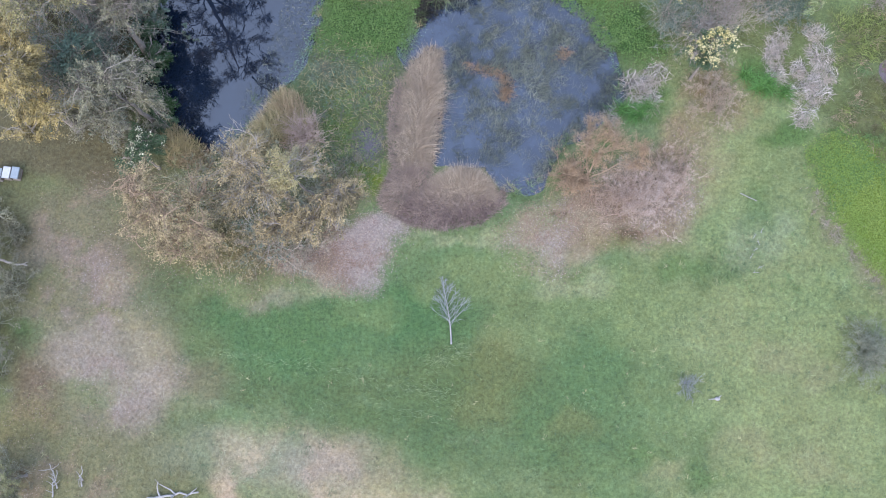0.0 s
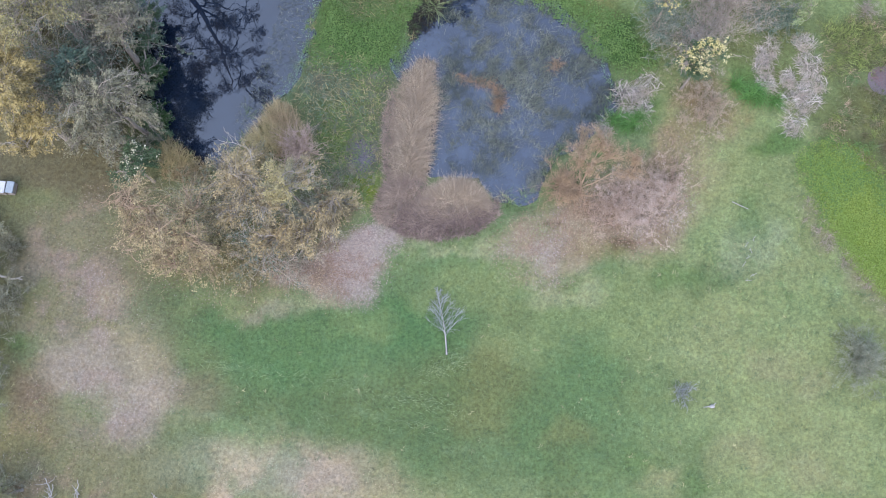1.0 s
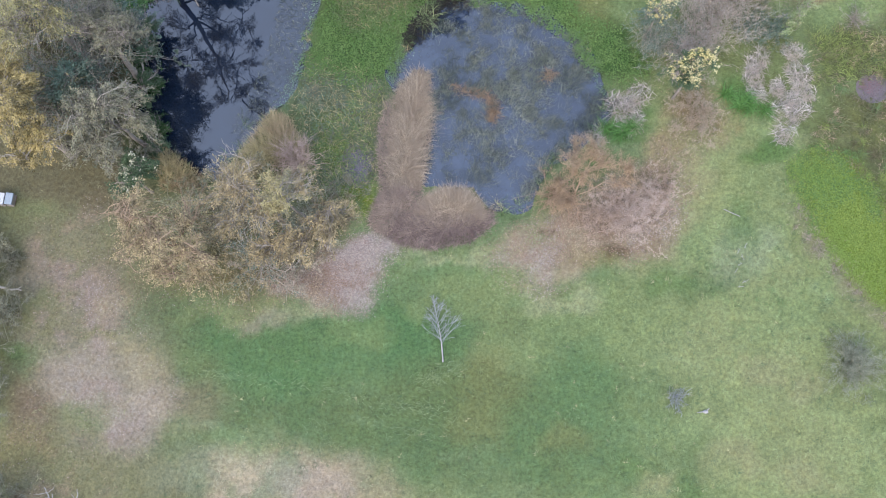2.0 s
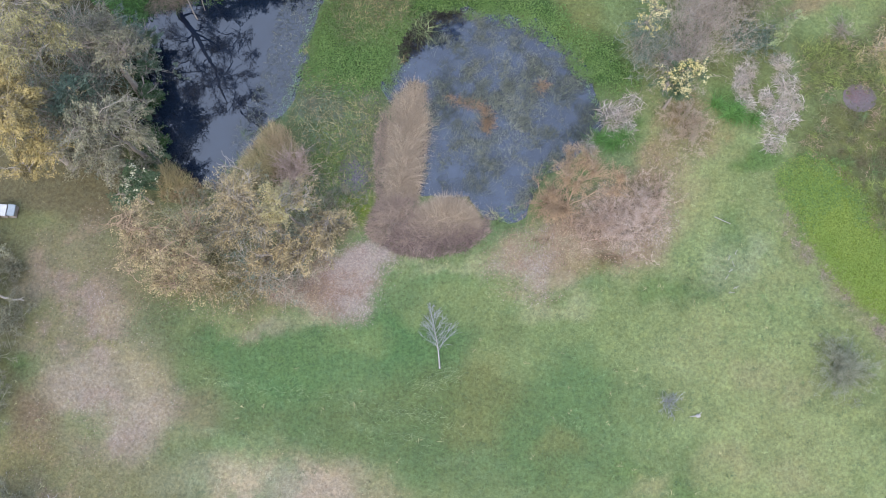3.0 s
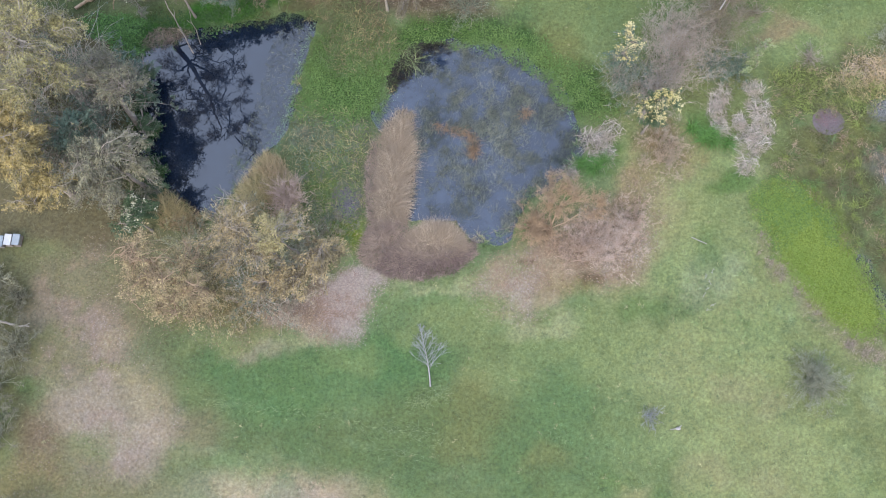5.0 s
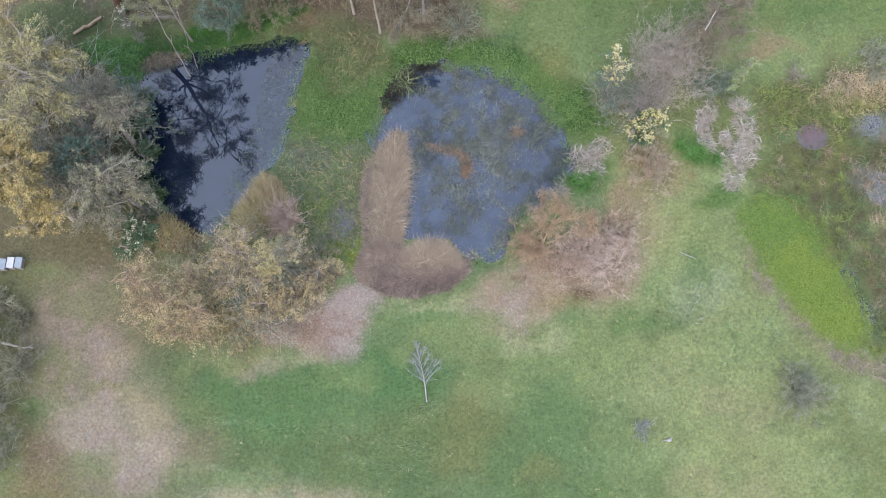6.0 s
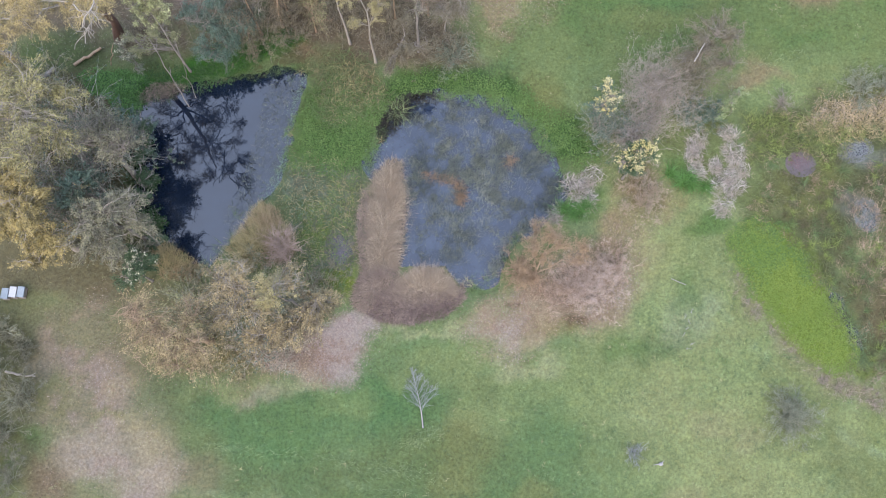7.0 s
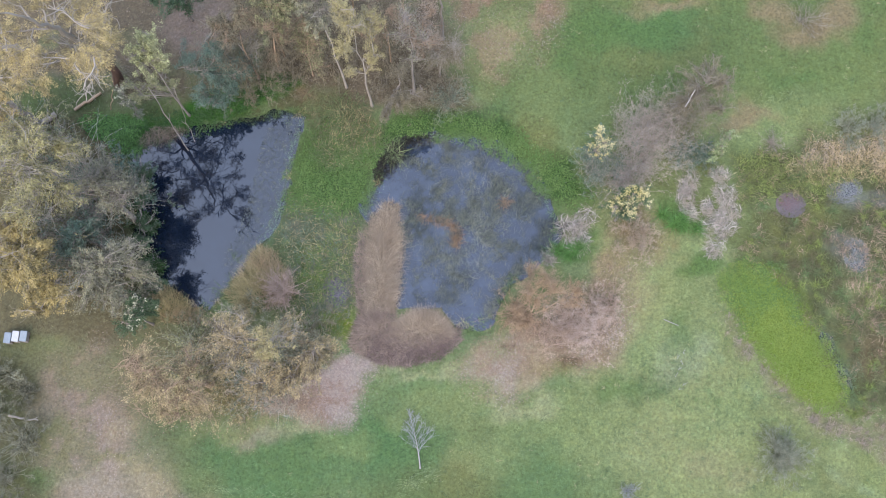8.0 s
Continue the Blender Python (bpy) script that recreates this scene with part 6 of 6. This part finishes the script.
def build_pads():
    rng = np.random.default_rng(202)
    # POOL_BOG's lavender discs put the puddle's sky sheen into colour
    for poly, n, mat, r, label in ((PADS_A, 20000, "pads", 0.031, "dense round green marsh leaves between the ponds"), (PADS_B, 24000, "pads", 0.031, "band of round green leaves along the pond"),
                                   (PADS_C, 9000, "fresh", 0.04, "fresh green waterside leaves at the pond's head"), ([(-19.9, 23.7), (-18.2, 23.8), (-16.4, 23.6), (-16.6, 22.7), (-16.9, 21.5), (-18.2, 21.6), (-19.0, 22.6)], 7000, "sedge_bright", 0.04, "bright green leaves on the corner of the bank"), (DUCK, 36000, "duck", 0.024, "yellow-green carpet of floating leaves"), ([(22.4, 8.6), (23.6, 7.8), (24.4, 5.6), (24.1, 4.2), (23.4, 4.6), (23.3, 6.2)], 8000, "bog_leaf", 0.024, "pale blue-green leaves round a narrow pool"), ([(-8.0, 18.0), (-5.4, 16.8), (-4.8, 14.4), (-7.4, 14.0), (-8.5, 15.6)], 1300, "fringe", 0.028, "blue-green floating leaves in the bog"), (BOG, 2000, "bog_leaf", 0.028, "small grey-green leaves floating in the bog"), ([(-7.4, 9.8), (-4.6, 9.9), (-4.0, 11.6), (-3.8, 16.0), (-5.4, 16.6), (-6.4, 14.6), (-7.4, 13.6), (-7.4, 11.2)], 6000, "moss", 0.028, "yellow-green moss in the bog"), ([(19.0, 12.5), (20.4, 12.0), (21.6, 9.8), (21.3, 9.0), (20.5, 10.6), (19.8, 11.6)], 4200, "pads", 0.03, "darker green leaves edging the floating carpet"), ([(17.2, 12.3), (19.2, 12.5), (20.6, 11.4), (20.4, 10.2), (19.2, 9.6), (18.2, 8.4), (17.4, 9.8)], 7000, "pads", 0.03, "darker green leaves at the head of the floating carpet"), (POOL_N, 4200, "grey_film", 0.026, "grey-green leaves choking a puddle"), (POOL_S, 4200, "grey_film", 0.026, "grey-green leaves choking a puddle"), (POOL_BOG, 7000, "lavender", 0.024, "lavender-grey film on a bog puddle"), (POOL_RED, 11000, "lavender", 0.024, "lavender film of water fern on a small pool"), (oval(21.85, 15.95, 0.26, 0.2), 2400, "azolla", 0.024, "red film of water fern on a small pool")):
        q = scatter(poly, n, rng, -0.45)
        q = q[(inside(poly, q[:, 0], q[:, 1]) + (fbm(q[:, 0], q[:, 1], 0.8) - 0.5) * 2.0) > rng.uniform(*((-0.8, 0.8) if poly is DUCK else (-1.6, 0.0) if poly in (POOL_RED, POOL_N, POOL_S, POOL_BOG) else (-0.5, 0.7)), len(q))]
        q = q[np.maximum(inside(SHADED_WATER, q[:, 0], q[:, 1]), inside(POOL_BOG, q[:, 0], q[:, 1]) - (0.25 if poly is not POOL_BOG else 9.0)) < rng.uniform(-0.1, 0.14, len(q))]
        k = len(q)
        z = np.maximum(ground_height(q[:, 0], q[:, 1]), LEVEL) + rng.uniform(0.012, 0.12, k) * (0.12 if mat == "azolla" else 0.05 if mat in ("lavender", "grey_film") else 0.5 if mat in ("bog_leaf", "moss") else 1) * (0.5 + fbm(q[:, 0] + 5, q[:, 1], 0.7))
        stuff("water_leaves", *discs(np.c_[q, z], r * rng.uniform(0.7, 1.4, k), rng, 0.35), M[mat], label, "water plants")


def build_fringe():
    """Small floating leaves along the water's edge."""
    rng = np.random.default_rng(212)
    for water, beds in ((WATER_W, (PADS_A, BOG)), (WATER_E, (PADS_B, PADS_A, BOG))):
        q = scatter(water, 60000, rng, -0.35)
        edge = np.abs(inside(water, q[:, 0], q[:, 1]) - 0.1 + (fbm(q[:, 0], q[:, 1], 0.9) - 0.5) * 0.8)
        near = np.max([inside(p, q[:, 0], q[:, 1]) for p in beds], axis=0)
        q = q[(edge < rng.exponential(0.14, len(q))) & (near > -0.9) & (inside(SHADED_WATER, q[:, 0], q[:, 1]) < 0) & (rng.random(len(q)) < 0.4)]
        n = len(q)
        stuff("floating_leaves", *discs(np.c_[q, np.maximum(ground_height(q[:, 0], q[:, 1]), LEVEL) + rng.uniform(0.005, 0.05, n)], 0.026 * rng.uniform(0.7, 1.4, n), rng, 0.2), M["fringe"], "blue-green floating leaves fringing the pond", "water plants")


def build_weed():
    """Drowned stalks and weed at the round pond's surface."""
    rng = np.random.default_rng(203)
    for count, mat, lift, limit, label in ((46000, "weed_dark", 0.002, 0.555, "dark drowned weed just under the surface"), (38000, "weed", 0.006, 0.565, "grey-green dead stalks on the pond")):
        q = scatter(WATER_E, count, rng, 0.1)
        dens = fbm(q[:, 0] + lift * 900, q[:, 1], 2.6) * 0.55 + fbm(q[:, 0] + 40, q[:, 1], 0.7, 2) * 0.45
        clear = np.clip(inside(CLEAR_E, q[:, 0], q[:, 1]) + 0.25, 0, 0.5)
        q = q[dens > rng.normal(size=len(q)) * 0.085 + limit + clear * 0.3]
        n = len(q)
        a = rng.normal(size=n) * 0.8 + 2.2 * fbm(q[:, 0], q[:, 1] + 60, 1.5)
        way = np.c_[np.cos(a), np.sin(a), np.abs(rng.normal(size=n)) * 0.05 + 0.01]
        V, F = blades(np.c_[q, np.full(n, LEVEL + lift)], way, rng.uniform(0.16, 0.6, n), rng.uniform(0.008, 0.016, n), np.zeros(n), rng, 2)
        stuff("pond_weed", V, F, M[mat], label, "water plants")
    for count, mat, label in ((900, "weed", "pale flecks drifting on the dark pond"), (1500, "weed_dark", "dark weed under the dark pond's shallow side")):
        q = scatter([(-10.2, 15.2), (-8.6, 16.4), (-7.7, 19.2), (-7.2, 21.2), (-6.8, 23.0), (-9.0, 22.8), (-9.6, 20.0), (-10.2, 18.0), (-11.8, 14.2), (-11.4, 13.4)], count, rng)
        a = rng.uniform(0, 2 * math.pi, count)
        V, F = blades(np.c_[q, np.full(count, LEVEL + 0.004)], np.c_[np.cos(a), np.sin(a), np.full(count, 0.02)], rng.uniform(0.08, 0.3, count), rng.uniform(0.01, 0.022, count), np.zeros(count), rng, 2)
        stuff("pond_weed", V, F, M[mat], label, "water plants")
    path = np.array([(-0.1, 16.5), (0.9, 16.2), (1.9, 15.9), (2.2, 15.3), (2.0, 14.6), (5.2, 17.2), (5.0, 16.8)])
    i = rng.integers(0, 6, 900)
    u = rng.random(900)[:, None]
    j = np.where(i == 4, 3, i + 1)
    q = path[i] * (1 - u) + path[j] * u + rng.normal(size=(900, 2)) * 0.16
    a = rng.uniform(0, 2 * math.pi, 900)
    V, F = blades(np.c_[q, np.full(900, LEVEL)], np.c_[np.cos(a), np.sin(a), rng.uniform(0.1, 0.7, 900)], rng.uniform(0.15, 0.4, 900), rng.uniform(0.014, 0.03, 900), np.full(900, 0.3), rng, 2)
    stuff("pond_weed", V, F, M["weed_brown"], "rusty brown dead weed in the pond", "water plants")


def build_marsh():
    rng = np.random.default_rng(204)
    for poly, n, length, mat, label in ((MARSH, 21000, 0.36, "marsh", "rank olive marsh grass in wet ground"), (BOG, 2600, 0.3, "marsh", "wet green bog grass between the ponds"), (BOG, 2200, 0.4, "sedge", "straw-coloured dead stalks standing in the bog"),
                                        (MARSH, 6000, 0.3, "dry_brown", "dead brown grass among the marsh"), ([(22.4, 18.0), (24.0, 19.6), (34, 20.2), (34, 17.0), (25.0, 17.2)], 16000, 0.38, "straw", "band of straw-coloured dead marsh grass"), ([(22.8, 18.4), (23.9, 19.5), (34, 20.4), (34, 18.4), (26, 18.3)], 7000, 0.4, "dry_pink", "pinkish dead grass behind the straw band"),
                                        (TAN_BANK, 1300, 0.22, "dry_brown", "low tan dead grass on the dry bank"), (DRY_EDGE, 4200, 0.16, "dry_grey", "dry pinkish grass along the marsh edge"),
                                        ([(24.5, 14), (28, 14.5), (34, 12), (34, 8), (26, 7.5), (25, 10)], 5200, 0.45, "dry_brown", "brown dead growth in the marsh"),
                                        (SEDGE, 800, 0.5, "sedge_green", "green grass among sedge"), (PADS_C, 900, 0.45, "sedge_green", "long green grass on the bank"),
                                        ([(-6.6, 21.6), (-6.2, 23.6), (-5.0, 24.6), (-2.4, 22.8), (-2.2, 21.2), (-3.8, 19.9), (-5.4, 20.4)], 3400, 0.6, "marsh", "olive grass above the marsh leaves"), ([(-6.6, 21.2), (-6.2, 23.6), (-5.0, 24.4), (-2.6, 22.8), (-2.2, 20.9), (-3.8, 19.6), (-5.6, 20.0)], 3600, 0.5, "sedge_green", "dark green grass above the marsh leaves"), ([(-5.4, 20.6), (-5.2, 23.4), (-3.0, 22.8), (-2.6, 21.6), (-4.0, 20.2)], 1300, 0.5, "sedge", "straw-coloured dead grass above the marsh leaves"), ([(19.3, 16.6), (19.4, 18.9), (22.8, 18.6), (26, 17.0), (24, 16.2)], 8000, 0.3, "marsh_bright", "fresh green rushes at the marsh edge")):
        q = scatter(poly, int(n * 1.1), rng, -0.9)
        if poly is MARSH:
            hearts = scatter(poly, len(q) // 38, rng, -0.6)
            q = hearts[rng.integers(0, len(hearts), len(q))] + rng.normal(size=q.shape) * 0.17
        q = q[soft(poly, q[:, 0], q[:, 1], 1.8, 0.8) > rng.random(len(q))]
        for w in (WATER_W, WATER_E, POOL_RED, POOL_BOG):
            q = q[inside(w, q[:, 0], q[:, 1]) < rng.uniform(-0.3, 0.15, len(q))]
        k = len(q)
        sw = np.c_[fbm(q[:, 0], q[:, 1], 1.1) - 0.5, fbm(q[:, 0] + 17, q[:, 1], 1.1) - 0.5] * 2.4
        V, F = blades(np.c_[q, ground_height(q[:, 0], q[:, 1])], np.c_[sw + rng.normal(size=(k, 2)) * 0.5, np.full(k, 0.9)], length * rng.uniform(0.5, 1.2, k), rng.uniform(0.011, 0.028, k), rng.uniform(0.3, 0.9, k), rng, 2)
        stuff("marsh_grass", V, F, M[mat], label, "grass")


def build_wisps():
    """Long pale grass blown flat across the lawn."""
    rng = np.random.default_rng(205)
    V, F = [], []
    for ax, ay, bx, by, n in ((-2.0, 1.1, 0.0, 1.6, 340), (-6.3, 0.8, -3.5, -0.2, 110), (-3.4, 0.1, -0.4, -0.8, 300), (-11.9, 1.5, -7.9, 1.0, 130), (-13.4, 2.2, -11.6, 1.6, 60), (-8.0, 1.0, -6.2, 0.8, 60), (-4.6, -0.9, -1.4, -1.7, 120), (5.6, -0.5, 6.0, -1.3, 60), (-7.3, -0.7, -6.2, -2.1, 60), (19.5, 21.6, 22.5, 22.6, 160)):
        n = int(n * 0.65)
        u = rng.random(n)[:, None]
        q = np.array([ax, ay]) * (1 - u) + np.array([bx, by]) * u + rng.normal(size=(n, 2)) * 0.26
        a = math.atan2(by - ay, bx - ax) + rng.normal(size=n) * 0.6
        w = np.c_[np.cos(a), np.sin(a), rng.uniform(0.05, 0.3, n)]
        v, f = blades(np.c_[q, ground_height(q[:, 0], q[:, 1]) + 0.07], w, rng.uniform(0.18, 0.42, n), rng.uniform(0.007, 0.013, n), rng.uniform(0, 0.25, n), rng, 3)
        F.append(f + sum(len(k) for k in V))
        V.append(v)
    stuff("long_grass", np.concatenate(V), np.concatenate(F), leafy("pale_long_grass", (168, 182, 138), (130, 150, 102), (150, 166, 118), gain=1.45), "pale wisps of long grass blown flat", "grass")


def build_tussocks():
    """Rank tussocks over the marsh, and sedge along the ponds' banks."""
    rng = np.random.default_rng(206)

    def tufts(name, centres, per, length, spread, mat, label, category):
        i = np.repeat(np.arange(len(centres)), per)
        n = len(i)
        size = rng.uniform(0.6, 1.25, len(centres))[i]
        lean = rng.normal(size=(len(centres), 2))[i] * 0.5
        q = centres[i] + rng.normal(size=(n, 2)) * 0.1 * size[:, None]
        z = np.maximum(ground_height(q[:, 0], q[:, 1]), LEVEL - 0.05)
        V, F = blades(np.c_[q, z], np.c_[rng.normal(size=(n, 2)) * spread + lean, np.full(n, 0.9)], length * size * rng.uniform(0.5, 1.1, n), rng.uniform(0.012, 0.024, n), rng.uniform(0.3, 1.0, n), rng, 2)
        stuff(name, V, F, M[mat], label, category)
    for n, mat, label in ((170, "marsh_bright", "bright olive tussocks in the marsh"), (150, "sedge_green", "dark green rush tussocks in the marsh")):
        at = scatter(MARSH, n, rng)
        at = at[np.max([inside(w, at[:, 0], at[:, 1]) for w in WATERS], axis=0) < -0.7]
        tufts("marsh_tussocks", at, 54, 0.46, 0.7, mat, label, "grass")
    for n, mat, label in ((26, "sedge_green", "bright green tufts in the bog"), (40, "weed", "grey dead tufts in the bog")):
        tufts("bog_tussocks", scatter(BOG, n, rng), 40, 0.42, 0.8, mat, label, "grass")
    spots = np.concatenate([rng.normal(size=(46, 2)) * np.array([1.3, 1.1]) + np.array([16.4, 5.0]), rng.normal(size=(20, 2)) * np.array([2.5, 2.0]) + np.array([13.0, 4.0]), rng.normal(size=(40, 2)) * np.array([0.7, 0.55]) + np.array([12.9, 5.9])])
    tufts("lawn_tufts", spots, 26, 0.15, 1.0, "sedge_green", "dark green tufts standing in the lawn", "grass")
    lawn = np.concatenate([scatter([(4, -8), (4, 5), (10, 7), (17, 11), (25, 0), (25, -8)], 420, rng), scatter([(-14, -6), (-16, 3), (-9, 4), (-3, 6), (4, 5), (4, -8)], 220, rng), scatter([(5, 23), (9, 33), (27, 33), (27, 22), (18, 21)], 160, rng)])
    tufts("lawn_clumps", lawn, 12, 0.17, 1.2, "dark", "small dark clumps of grass in the lawn", "grass")
    tufts("edge_tussocks", np.concatenate([scatter(DRY_EDGE, 110, rng), np.array([(21.5, 3.3), (21.6, 3.2), (22.4, 2.9), (23.4, 2.2), (24.1, 1.9)])]), 34, 0.28, 0.8, "dry_grey", "dry tussocks along the marsh edge", "grass")
    for poly, label in ((WATER_W, "sedge along the dark pond's bank"), (WATER_E, "sedge along the round pond's bank")):
        p = np.asarray(poly)
        for mat, n in (("sedge_green", 80), ("sedge", 7)):
            i = rng.integers(0, len(p), n)
            u = rng.random(n)[:, None]
            tufts("bank_sedge", p[i] * (1 - u) + np.roll(p, -1, 0)[i] * u + rng.normal(size=(n, 2)) * 0.22, 34, 0.5, 0.7, mat, label, "sedge")


build_tussocks()
build_wisps()
build_marsh()
build_pads()
build_fringe()
build_weed()
build_litter()
build_lawn()
